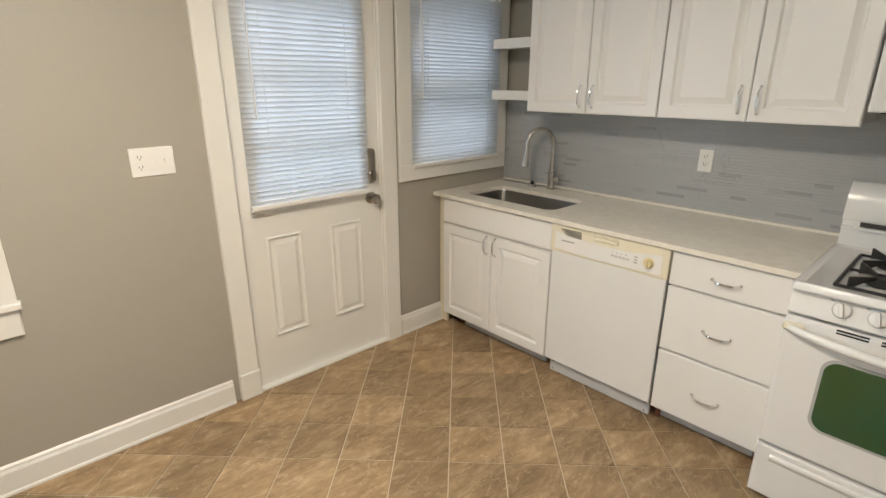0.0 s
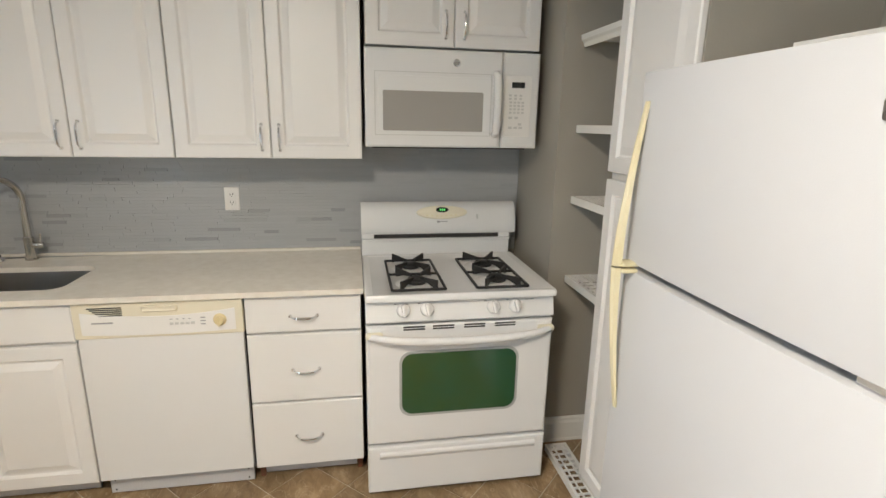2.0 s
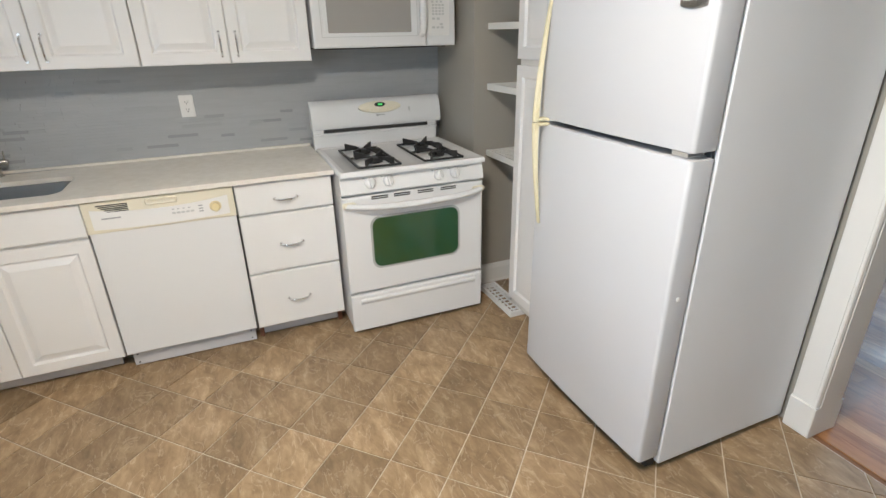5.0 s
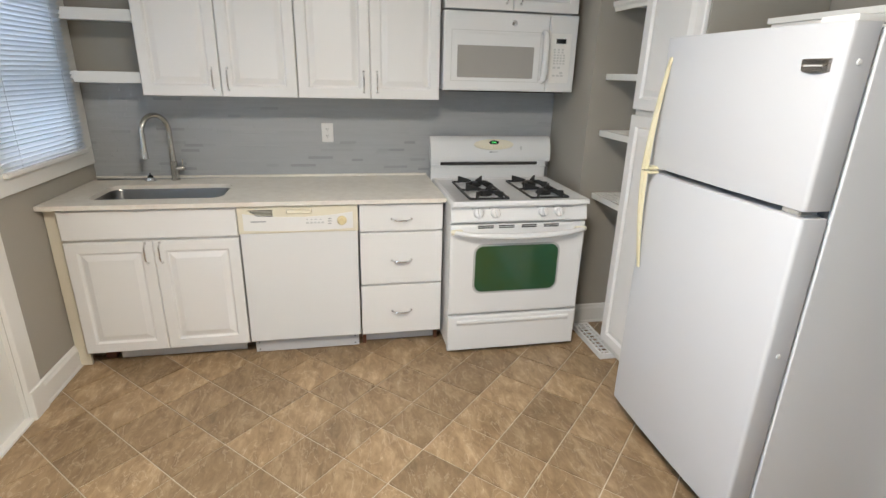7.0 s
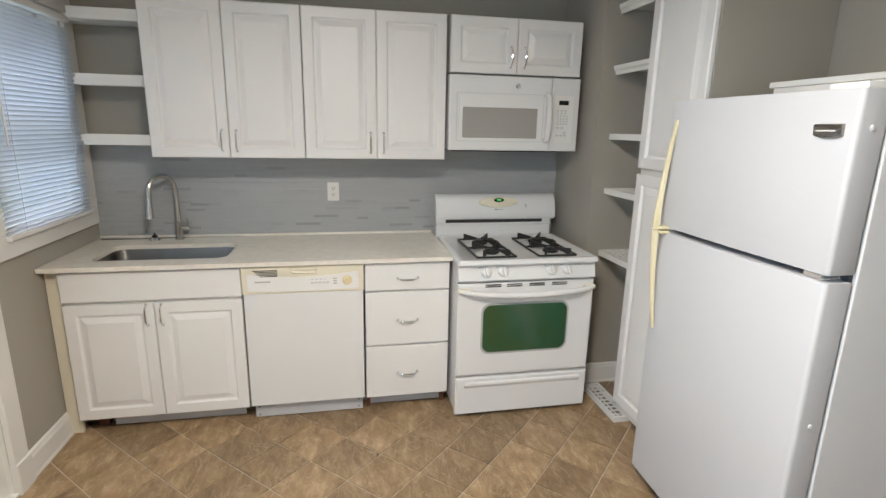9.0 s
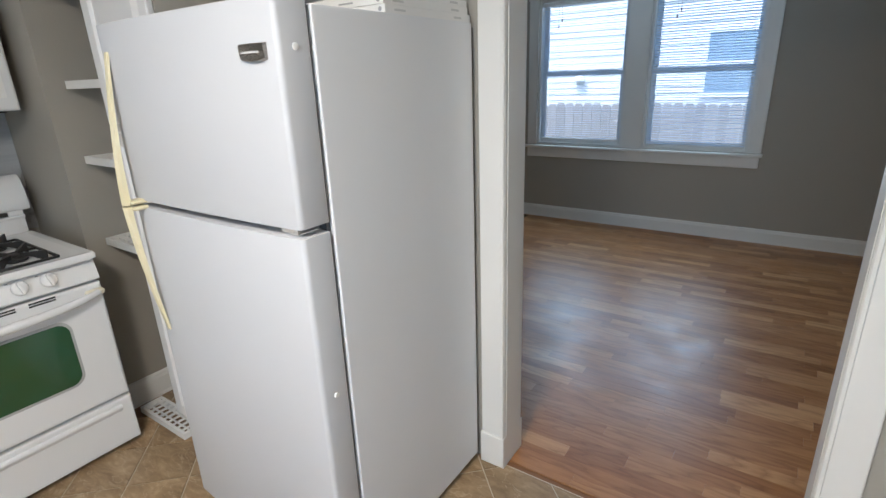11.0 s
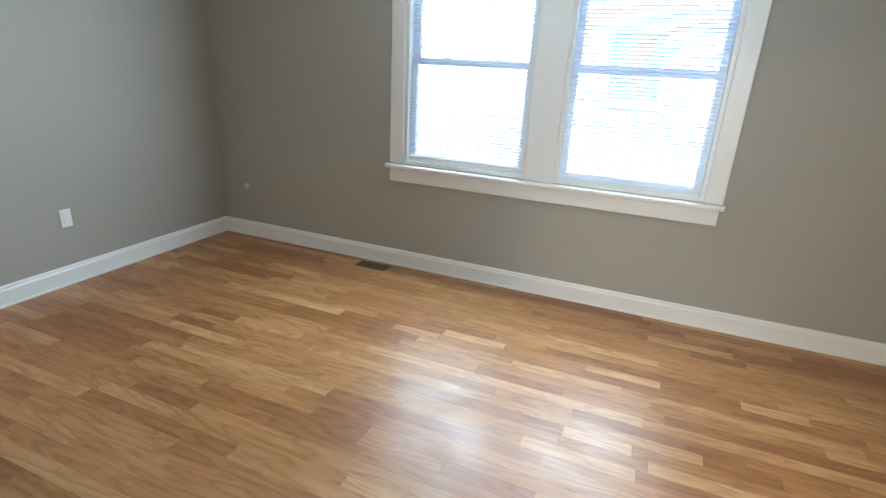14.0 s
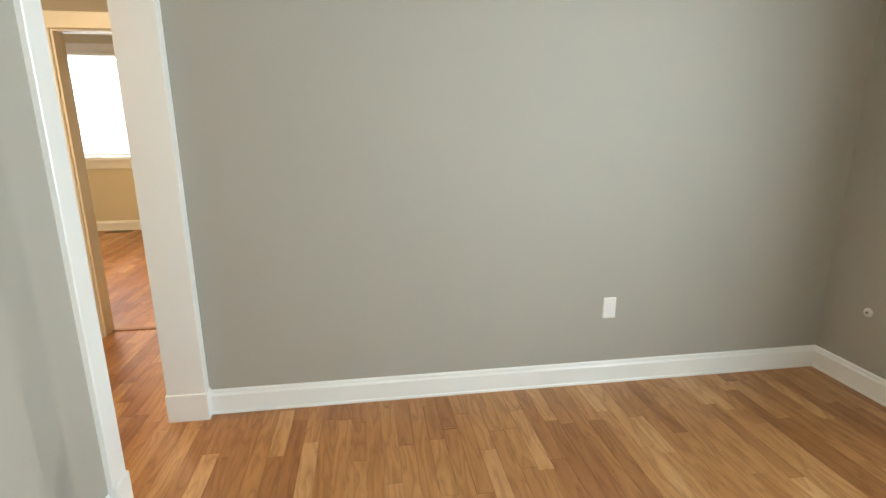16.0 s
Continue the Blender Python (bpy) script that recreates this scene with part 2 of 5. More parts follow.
IVORYD = mat("ivory_knob", (0.75, 0.64, 0.37), 0.35, vary=0.06, scale=8)
PLAST = mat("white_plastic", (0.82, 0.81, 0.78), 0.35, vary=0.02)
GREYP = mat("grey_print", (0.36, 0.36, 0.36), 0.5)
PALEP = mat("pale_grey_print_and_shade", (0.60, 0.60, 0.58), 0.5)
GASKET = mat("shadow_dark_gasket", (0.06, 0.06, 0.062), 0.6)
BADGE = mat("dark_brushed_badge", (0.33, 0.30, 0.27), 0.28, 1.0, vary=0.10, scale=12, fine=160, bump=0.04, stretch=(1, 1, 8))
CHROME = mat("chrome", (0.82, 0.82, 0.83), 0.10, 1.0, vary=0.01, bump=0)
STEEL = mat("brushed_steel", (0.19, 0.183, 0.172), 0.30, 1.0, vary=0.06, scale=3, fine=120, bump=0.06, stretch=(1, 8, 1))
FAUCET = mat("brushed_nickel_faucet", (0.56, 0.54, 0.50), 0.24, 1.0, vary=0.04, fine=120, bump=0.02)
NICKEL = mat("aged_nickel", (0.36, 0.32, 0.27), 0.30, 1.0, vary=0.08)
IRON = mat("black_cast_iron", (0.022, 0.021, 0.020), 0.5, vary=0.2, scale=20, fine=200, bump=0.2)
BLACK = mat("black_gloss", (0.008, 0.008, 0.008), 0.12, vary=0.0, bump=0)
# Teal mottling paints in the reflective sheen of the tinted glass.
OVENGLASS = mat("green_oven_glass", (0.055, 0.100, 0.016), 0.10, vary=0.25, scale=4, fine=8, bump=0, mottle=(0.015, 0.080, 0.050), coat=0.5)
OVENRIM = mat("grey_oven_dots", (0.42, 0.43, 0.42), 0.3)
MWGLASS = mat("grey_screened_glass", (0.36, 0.345, 0.32), 0.25, vary=0.03, fine=400, bump=0.05)
COUNTER = mat("cream_quartz", (0.77, 0.72, 0.62), 0.24, vary=0.10, scale=26, fine=160, bump=0.02, mottle=(0.80, 0.77, 0.70))
BACKS = mat("grey_mosaic", (0.40, 0.41, 0.415), 0.34, vary=0.05, scale=2, fine=50, bump=0.03, random=0.03, island=True)
BACKD = mat("dark_mosaic_strip", (0.365, 0.373, 0.378), 0.24, vary=0.06, scale=2, fine=50, bump=0.03, random=0.10, island=True)
BACKL = mat("pale_mosaic_strip", (0.435, 0.445, 0.45), 0.18, vary=0.04, scale=2, fine=50, bump=0.03, random=0.06, island=True)
BACKG = mat("grey_grout", (0.39, 0.40, 0.405), 0.6)
GROUT = mat("tan_grout", (0.60, 0.52, 0.40), 0.7, vary=0.1, scale=8)
TILE = tile_mat("brown_slate_tile")
OAK = wood_mat("oak_strip", False)
OAKJ = wood_mat("oak_strip_far", True)
SUBF = mat("brown_underlay", (0.24, 0.11, 0.045), 0.6)
GLASS = glass_mat("window_glass")
SLAT = slat_mat("ivory_blind_slat", (0.83, 0.82, 0.78), 0.44)
# White slats with the blue of the sky light put into their colour.
SLATW = slat_mat("skylit_white_slat", (0.74, 0.83, 0.93), 0.32)
VENT = mat("bronze_vent", (0.15, 0.12, 0.07), 0.5, 0.5)
BRONZE = mat("dark_bronze", (0.05, 0.03, 0.02), 0.35, 0.8)
BLADE = mat("walnut_blade", (0.09, 0.045, 0.025), 0.3, vary=0.2, scale=3, stretch=(1, 12, 1))
AMBER = glow_mat("amber_glass", (1.0, 0.66, 0.36), BOWL)
DOME = glow_mat("lamp_dome", (1.0, 0.87, 0.68), 3.0)
DOMEBRIGHT = glow_mat("kitchen_lamp_dome", (1.0, 0.87, 0.68), 22.0)
LED = glow_mat("green_digits", (0.15, 0.9, 0.2), 0.6)
SIDING = mat("white_siding", (0.84, 0.84, 0.83), 0.6, vary=0.03)
FENCEM = mat("grey_fence_wood", (0.46, 0.44, 0.41), 0.8, vary=0.12, scale=3, fine=40, bump=0.3, random=0.14, stretch=(8, 8, 1))
GRASS = mat("lawn", (0.07, 0.11, 0.035), 0.9, vary=0.4, scale=3, fine=50, bump=0.6)
LEAF = mat("leaf", (0.06, 0.11, 0.04), 0.6, vary=0.3, random=0.3, island=True)
BARK = mat("bark", (0.12, 0.09, 0.06), 0.9, vary=0.3, fine=30, bump=0.5)
ROOF = mat("shingle", (0.10, 0.095, 0.09), 0.9, vary=0.2, fine=30, bump=0.4)
BLUEW = mat("shaded_pane", (0.30, 0.40, 0.48), 0.3)


# ---- building blocks ----
def thing(name, place, label, category, group="", kind=""):
    ob = new(name)
    ob.location, ob.empty_display_size = place, 0.1
    return tagged(ob, label, category, group, kind)


def root_of(ob):
    while ob.parent:
        ob = ob.parent
    return ob


def part(name, bm, material, parent=None, label="", bevel=0.0, smooth=False, segments=2):
    """One mesh object out of a bmesh in world coordinates, under a thing or a part of one."""
    if bevel:
        bm.normal_update()
        edges = [e for e in bm.edges if len(e.link_faces) == 2 and e.calc_face_angle(0) > 0.6]
        bmesh.ops.bevel(bm, geom=edges, offset=bevel, segments=segments, profile=0.6, affect="EDGES", clamp_overlap=True)
    if parent:
        bm.transform(Matrix.Translation(-root_of(parent).location))
    bm.normal_update()
    me = bpy.data.meshes.new(name)
    bm.to_mesh(me)
    bm.free()
    me.materials.append(material)
    if smooth:
        for p in me.polygons:
            p.use_smooth = True
        me.set_sharp_from_angle(angle=radians(40))
    ob = new(name, me)
    ob.parent = parent
    return tagged(ob, label)


def struct(name, bm, material, label, bevel=0.0):
    return tagged(part(name, bm, material, None, "", bevel), label, name.split("_")[0], "", "structure")


def box(bm, x0, x1, y0, y1, z0, z1):
    return bmesh.ops.create_cube(bm, size=1, matrix=Matrix.Translation(((x0 + x1) / 2, (y0 + y1) / 2, (z0 + z1) / 2)) @ Matrix.Diagonal((abs(x1 - x0), abs(y1 - y0), abs(z1 - z0), 1)))["verts"]


def boxes(*rows):
    bm = bmesh.new()
    for r in rows:
        box(bm, *r)
    return bm


AXES = {"E": ((0, -1, 0), (0, 0, 1), (-1, 0, 0)), "N": ((1, 0, 0), (0, 0, 1), (0, -1, 0)), "S": ((-1, 0, 0), (0, 0, 1), (0, 1, 0)), "W": ((0, 1, 0), (0, 0, 1), (1, 0, 0)), "T": ((0, -1, 0), (1, 0, 0), (0, 0, 1))}


def face_of(side, x, y, z):
    """Local u to the viewer's right, v up, w towards the viewer, for a thing on the wall of that side (T: lying, seen from above)."""
    u, v, w = AXES[side]
    return Matrix(((u[0], v[0], w[0], x), (u[1], v[1], w[1], y), (u[2], v[2], w[2], z), (0, 0, 0, 1)))


def nest(u0, u1, v0, v1, rings, back, m, corner=0.0, n=5, bow=0.0):
    """A slab whose front steps through rings of (inset, height): panels, mouldings, rims."""
    bm = bmesh.new()

    def ring(i, w):
        r = max(corner - i, 0.0005) if corner else 0
        pts = []
        for cu, cv, a0 in ((u1 - i, v1 - i, 0), (u0 + i, v1 - i, 90), (u0 + i, v0 + i, 180), (u1 - i, v0 + i, 270)):
            if not corner:
                pts.append((cu, cv))
                continue
            su, sv = (-1 if a0 in (0, 270) else 1), (-1 if a0 in (0, 90) else 1)
            for k in range(n + 1):
                a = radians(a0 + 90 * k / n)
                pts.append((cu + su * r + r * math.cos(a), cv + sv * r + r * math.sin(a)))
        mid, half = (v0 + v1) / 2, (v1 - v0) / 2
        um, uh = (u0 + u1) / 2, (u1 - u0) / 2
        return [bm.verts.new((u, v + bow * (1 - ((u - um) / uh) ** 2) * (v - mid) / half, w)) for u, v in pts]

    loops = [ring(0, back)] + [ring(i, w) for i, w in rings]
    for a, b in zip(loops, loops[1:]):
        k = len(a)
        for j in range(k):
            bm.faces.new((a[j], a[(j + 1) % k], b[(j + 1) % k], b[j]))
    bm.faces.new(loops[-1])
    bm.faces.new(loops[0][::-1])
    bm.transform(m)
    bmesh.ops.recalc_face_normals(bm, faces=bm.faces)
    return bm


def tube(points, radius, m=Matrix(), n=10, caps=True):
    """A tube through points; radius a number or one for each point."""
    bm = bmesh.new()
    pts = [Vector(p) for p in points]
    rad = radius if isinstance(radius, (list, tuple)) else [radius] * len(pts)
    loops, up = [], None
    for i, p in enumerate(pts):
        d = (pts[min(i + 1, len(pts) - 1)] - pts[max(i - 1, 0)]).normalized()
        if up is None:
            up = d.orthogonal().normalized()
        up = (up - d * up.dot(d)).normalized()
        side = d.cross(up)
        loops.append([bm.verts.new(p + rad[i] * (up * math.cos(2 * math.pi * k / n) + side * math.sin(2 * math.pi * k / n))) for k in range(n)])
    for a, b in zip(loops, loops[1:]):
        for k in range(n):
            bm.faces.new((a[k], a[(k + 1) % n], b[(k + 1) % n], b[k]))
    if caps:
        bm.faces.new(loops[0][::-1])
        bm.faces.new(loops[-1])
    bm.transform(m)
    bmesh.ops.recalc_face_normals(bm, faces=bm.faces)
    return bm


def lathe(profile, m=Matrix(), n=24, squash=1.0):
    """A turned body about local w out of (radius, w) pairs."""
    bm = bmesh.new()
    loops = [[bm.verts.new((max(r, 1e-4) * math.cos(2 * math.pi * k / n), squash * max(r, 1e-4) * math.sin(2 * math.pi * k / n), w)) for k in range(n)] for r, w in profile]
    for a, b in zip(loops, loops[1:]):
        for k in range(n):
            bm.faces.new((a[k], a[(k + 1) % n], b[(k + 1) % n], b[k]))
    bm.faces.new(loops[0][::-1])
    bm.faces.new(loops[-1])
    bm.transform(m)
    bmesh.ops.recalc_face_normals(bm, faces=bm.faces)
    return bm


def extrude_profile(profile, length, m):
    """Profile points (v, w), run along local u for that length."""
    bm = bmesh.new()
    a = [bm.verts.new((0, v, w)) for v, w in profile]
    b = [bm.verts.new((length, v, w)) for v, w in profile]
    k = len(a)
    for j in range(k):
        bm.faces.new((a[j], a[(j + 1) % k], b[(j + 1) % k], b[j]))
    bm.faces.new(a[::-1])
    bm.faces.new(b)
    bm.transform(m)
    bmesh.ops.recalc_face_normals(bm, faces=bm.faces)
    return bm


def merged(*bms):
    out = bmesh.new()
    for b in bms:
        me = bpy.data.meshes.new("tmp")
        b.to_mesh(me)
        b.free()
        out.from_mesh(me)
        bpy.data.meshes.remove(me)
    return out


def cells(bounds, holes, axis_boxes):
    """Cuts a wall (u0, u1, v0, v1) with rectangular holes into boxes, passed on to axis_boxes."""
    us = sorted({bounds[0], bounds[1], *[h[0] for h in holes], *[h[1] for h in holes]})
    for a, b in zip(us, us[1:]):
        c = (a + b) / 2
        cut = sorted((h[2], h[3]) for h in holes if h[0] < c < h[1])
        z = bounds[2]
        for z0, z1 in cut:
            if z0 > z:
                axis_boxes(a, b, z, z0)
            z = z1
        if z < bounds[3]:
            axis_boxes(a, b, z, bounds[3])


def wall_y(name, x0, x1, y0, y1, z0, z1, holes, label):
    bm = bmesh.new()
    cells((x0, x1, z0, z1), holes, lambda a, b, c, d: box(bm, a, b, y0, y1, c, d))
    return struct(name, bm, WALL, label)


def wall_x(name, x0, x1, y0, y1, z0, z1, holes, label, paint=WALL):
    bm = bmesh.new()
    cells((y0, y1, z0, z1), holes, lambda a, b, c, d: box(bm, x0, x1, a, b, c, d))
    return struct(name, bm, paint, label)


# ---- large structure ----
H = 2.44
wall_y("wall_north", -1.72, 2.93, 2.34, 2.46, -0.1, H, [(0.93, 1.75, -0.1, 2.04), (1.965, 2.69, 1.07, 2.07), (-0.95, 0.0, 0.76, 2.07)], "greige painted kitchen wall with door and windows")
wall_x("wall_east", 2.81, 2.93, -1.18, 2.34, -0.1, H, [], "greige painted wall behind the counter")
wall_x("wall_west", -1.72, -1.60, -1.07, 2.34, -0.1, H, [], "greige painted kitchen end wall")
wall_y("wall_pier", 2.30, 2.81, -1.07, -0.44, 0, H, [], "greige painted pier beside the stove")
wall_y("wall_partition", -1.82, 3.786, -1.18, -1.07, -0.1, H, [(-0.39, 0.565, -0.1, 2.06), (3.195, 3.786, -0.1, 2.06)], "greige painted wall between kitchen and living room")
wall_x("wall_living_east", 3.79, 3.90, -4.67, -1.18, -0.1, H, [], "greige painted living room wall")
wall_x("wall_living_west", -1.82, -1.70, -4.67, -1.18, -0.1, H, [], "greige painted living room wall")
wall_y("wall_south", -1.82, 3.90, -4.80, -4.67, -0.1, H, [(1.19, 2.07, 0.78, 2.16), (0.12, 1.0, 0.78, 2.16)], "greige painted wall with paired windows")
wall_x("wall_hall_west", 2.93, 3.05, -1.07, 0.9, -0.1, H, [], "painted hall wall")
wall_y("wall_hall_north", 3.05, 4.85, 0.8, 0.9, -0.1, H, [], "painted hall wall")
wall_y("wall_hall_south", 3.90, 8.72, -1.28, -1.18, -0.1, H, [], "painted hall wall")
wall_x("wall_hall_east", 4.85, 4.96, -1.18, 2.4, -0.1, H, [(-1.06, -0.36, -0.1, 1.91)], "painted hall wall with a doorway")
wall_x("wall_bedroom_east", 8.50, 8.62, -1.18, 2.4, -0.1, H, [(0.75, 1.65, 0.92, 2.2)], "cream painted bedroom wall with a window", CREAMWALL)
wall_y("wall_bedroom_north", 4.96, 8.62, 2.3, 2.4, -0.1, H, [], "painted bedroom wall")
struct("ceiling", boxes((-1.9, 8.7, -4.85, 2.5, H, H + 0.12)), CEIL, "white painted ceiling")
struct("floor_base", boxes((-1.8, 2.9, -1.075, 2.45, -0.12, -0.004)), GROUT, "tan grouted bed of the kitchen tiles")
struct("floor_living", boxes((-1.8, 8.6, -4.75, -1.075, -0.12, -0.004), (2.9, 8.6, -1.075, 2.4, -0.12, -0.004)), SUBF, "oak strip floor of the living room and hall")

BB = [(0, 0), (0, 0.016), (0.096, 0.016), (0.108, 0.011), (0.118, 0.010), (0.125, 0.004), (0.125, 0)]


def baseboard(side, x, y, length):
    m = face_of(side, x, y, 0)
    b = extrude_profile(BB, length, m)
    shoe = extrude_profile([(0, 0.016), (0, 0.021), (0.010, 0.020), (0.015, 0.016)], length, m)
    return struct("baseboard", merged(b, shoe), TRIM, "white painted wooden baseboard")


baseboard("N", -1.6, 2.34, 2.40)
baseboard("N", 1.86, 2.34, 0.37)
baseboard("E", 2.30, -0.44, 0.40)
baseboard("S", -0.49, -1.07, 1.1)
baseboard("E", 3.79, -1.20, 3.47)
baseboard("S", 3.79, -4.67, 5.49)
baseboard("W", -1.70, -4.67, 3.49)
baseboard("N", -1.70, -1.18, 1.2)
baseboard("N", 0.67, -1.18, 2.42)
baseboard("E", 8.50, 2.3, 3.48)


def casing(side, x, y, u0, u1, v0, v1, width, legs="LRT", depth=0.02, plinth=False, bead=False):
    """Flat boards round an opening u0..u1, v0..v1, with a bead on the inner edge."""
    m = face_of(side, x, y, 0)
    rows = []
    if "L" in legs:
        rows.append((u0 - width, u0, v0, v1))
    if "R" in legs:
        rows.append((u1, u1 + width, v0, v1))
    if "T" in legs:
        rows.append((u0 - width, u1 + width, v1, v1 + width))
    if "B" in legs:
        rows.append((u0 - width, u1 + width, v0 - width, v0))
    bms = [nest(a, b, c, d, [(0, depth - 0.003), (0.003, depth)], 0, m) for a, b, c, d in rows]
    if bead:
        inner = {"L": (u0 - 0.015, u0 - 0.001, v0, v1), "R": (u1 + 0.001, u1 + 0.015, v0, v1), "T": (u0 - 0.015, u1 + 0.015, v1 + 0.001, v1 + 0.015)}
        bms += [nest(*inner[k], [(0, depth + 0.003), (0.003, depth + 0.007)], depth - 0.002, m) for k in "LRT" if k in legs]
    if plinth:
        bms += [nest(a - 0.002, b + 0.002, 0, 0.14, [(0, depth + 0.006), (0.003, depth + 0.009)], 0, m) for a, b, c, d in rows[: sum(k in legs for k in "LR")]]
    return struct("trim", merged(*bms), TRIM, "white painted flat wooden casing")


def jamb_y(x0, x1, y0, y1, top, t=0.012):
    """Lining boards inside an opening through a wall that runs along x."""
    return struct("trim", boxes((x0, x0 + t, y0, y1, 0, top), (x1 - t, x1, y0, y1, 0, top), (x0 + t, x1 - t, y0, y1, top - t, top)), TRIM, "white painted door lining", 0.002)


casing("N", 0, 2.34, 0.93, 1.75, 0, 2.04, 0.098, plinth=True)
jamb_y(0.92, 1.76, 2.342, 2.458, 2.05)
casing("S", 0, -1.07, -0.565, 0.39, 0, 2.06, 0.098, plinth=True, bead=True)
casing("N", 0, -1.18, -0.39, 0.565, 0, 2.06, 0.098, plinth=True)
jamb_y(-0.40, 0.575, -1.182, -1.068, 2.07)
casing("N", 0, -1.18, 3.195, 3.735, 0, 2.06, 0.098, legs="LT", plinth=True)
struct("trim", boxes((3.185, 3.197, -1.182, -1.068, 0, 2.07)), TRIM, "white painted door lining")
struct("trim", merged(boxes((3.730, 3.788, -1.328, -1.153, 0, 2.16)), boxes((3.724, 3.788, -1.334, -1.147, 0, 0.14))), TRIM, "white painted thick end post of the hall opening", 0.003)
casing("E", 4.85, 0, 0.36, 1.06, 0, 1.91, 0.09)
struct("trim", boxes((4.848, 4.962, -0.372, -0.358, 0, 1.912), (4.848, 4.962, -1.062, -1.048, 0, 1.912), (4.848, 4.962, -1.048, -0.372, 1.898, 1.912)), TRIM, "white painted door lining")
struct("threshold_strip", boxes((4.93, 4.965, -1.05, -0.37, -0.002, 0.008)), SUBF, "dark wooden threshold strip", 0.002)


# ---- windows, blinds, doors ----
def sash(parent, side, x, y, u0, u1, v0, v1, w, rail=0.042, muntins=()):
    m = face_of(side, x, y, 0)
    d = 0.03
    rows = [(u0, u0 + rail, v0, v1), (u1 - rail, u1, v0, v1), (u0 + rail, u1 - rail, v0, v0 + rail), (u0 + rail, u1 - rail, v1 - rail, v1)]
    fr = part("sash", merged(*[nest(a, b, c, e, [(0, w - 0.003), (0.003, w)], w - d, m) for a, b, c, e in rows]), TRIM, parent)
    g = part("pane", nest(u0 + rail * 0.8, u1 - rail * 0.8, v0 + rail * 0.8, v1 - rail * 0.8, [(0, w - 0.012)], w - 0.016, m), GLASS, fr)
    g.visible_shadow = False
    return fr


def window(name, side, x, y, u0, u1, v0, v1, label, meet=None):
    m = face_of(side, x, y, 0)
    p = m @ Vector(((u0 + u1) / 2, v0, 0))
    ob = thing(name, p, label, "window", kind="structure")
    t = 0.022
    rows = [(u0, u0 + t, v0, v1), (u1 - t, u1, v0, v1), (u0 + t, u1 - t, v0, v0 + t), (u0 + t, u1 - t, v1 - t, v1)]
    part("window_frame", merged(*[nest(a, b, c, d, [(0, -0.004)], -0.115, m) for a, b, c, d in rows]), TRIM, ob)
    meet = meet or (v0 + v1) / 2
    up = sash(ob, side, x, y, u0 + t, u1 - t, meet - 0.02, v1 - t, -0.085)
    low = sash(ob, side, x, y, u0 + t, u1 - t, v0 + t, meet + 0.02, -0.05)
    for f in (0.3, 0.7):
        uu = u0 + f * (u1 - u0)
        part("sash_lock", nest(uu - 0.025, uu + 0.025, meet + 0.021, meet + 0.032, [(0, -0.056), (0.004, -0.052)], -0.078, m), PLAST, low)
    return ob


def blind(side, x, y, u0, u1, top, bottom, pitch, tilt, width, material, w, label, wand=True, clear=0.0):
    """Venetian blind: headrail, slats, ladder cords, bottom rail, wand."""
    m = face_of(side, x, y, 0)
    ob = thing("window_blind", m @ Vector(((u0 + u1) / 2, bottom, w)), label, "blind")
    part("headrail", nest(u0, u1, top - 0.03, top, [(0, w + 0.012), (0.003, w + 0.015)], w - 0.015, m), PLAST, ob)
    base = nest(u0 + 0.003, u1 - 0.003, bottom, bottom + 0.022, [(0, w + 0.009), (0.004, w + 0.013)], w - 0.011, m)
    part("bottom_rail", base, PLAST, ob)
    n = int((top - 0.04 - bottom - 0.03) / pitch)
    a = radians(tilt)
    prof = []
    for s, off in ((1, 0.0004), (-1, -0.0004)):
        for k in range(5):
            q = s * (k / 4 - 0.5) * width
            crown = 0.0028 * (1 - (2 * q / width) ** 2) + off
            prof.append((q * math.sin(a) + crown * math.cos(a), q * math.cos(a) - crown * math.sin(a)))
    o = m @ Vector((u0 + 0.004, 0, w))
    first = part("slat", extrude_profile(prof, u1 - u0 - 0.008, Matrix.Translation(o - (m @ Vector((0, 0, 0)))) @ m), material, ob, smooth=True)
    for i in range(n):
        sl = first if i == 0 else first.copy()
        if i:
            scene.collection.objects.link(sl)
        sl.location = (0, 0, bottom + 0.03 + i * pitch)
        sl.rotation_euler = (0, 0, 0)
    cords = [tube([(u, bottom + 0.01, w + s * width * 0.5), (u, top - 0.02, w + s * width * 0.5)], 0.0009, m, 4) for u in (u0 + 0.12, u1 - 0.12) for s in (-1, 1)]
    for cord in cords:
        part("ladder_cord", cord, PLAST, ob)
    if wand:
        part("wand", tube([(u0 + 0.06, top - 0.03, w + 0.022), (u0 + 0.062, top - 0.35, w + 0.026), (u0 + 0.065, top - 0.62, w + 0.024)], 0.004, m, 6), PLAST, ob)
    else:
        for du, dz in ((0.17, 0.20), (0.20, 0.15)):
            part("cord_tassel", merged(tube([(u0 + du, top - 0.03, w + 0.02), (u0 + du, top - dz, w + 0.02)], 0.001, m, 4), lathe([(0.003, 0), (0.007, 0.01), (0.005, 0.03), (0.002, 0.034)], m @ Matrix.Translation((u0 + du, top - dz, w + 0.02)) @ Matrix.Rotation(radians(90), 4, "X"), 8)), BRONZE, ob)
    return ob


# kitchen window over the sink
window("window_1", "N", 0, 2.34, 1.965, 2.69, 1.07, 2.07, "white double-hung kitchen window over the sink")
casing("N", 0, 2.34, 1.965, 2.69, 1.07, 2.07, 0.098, "LRTB", 0.018)
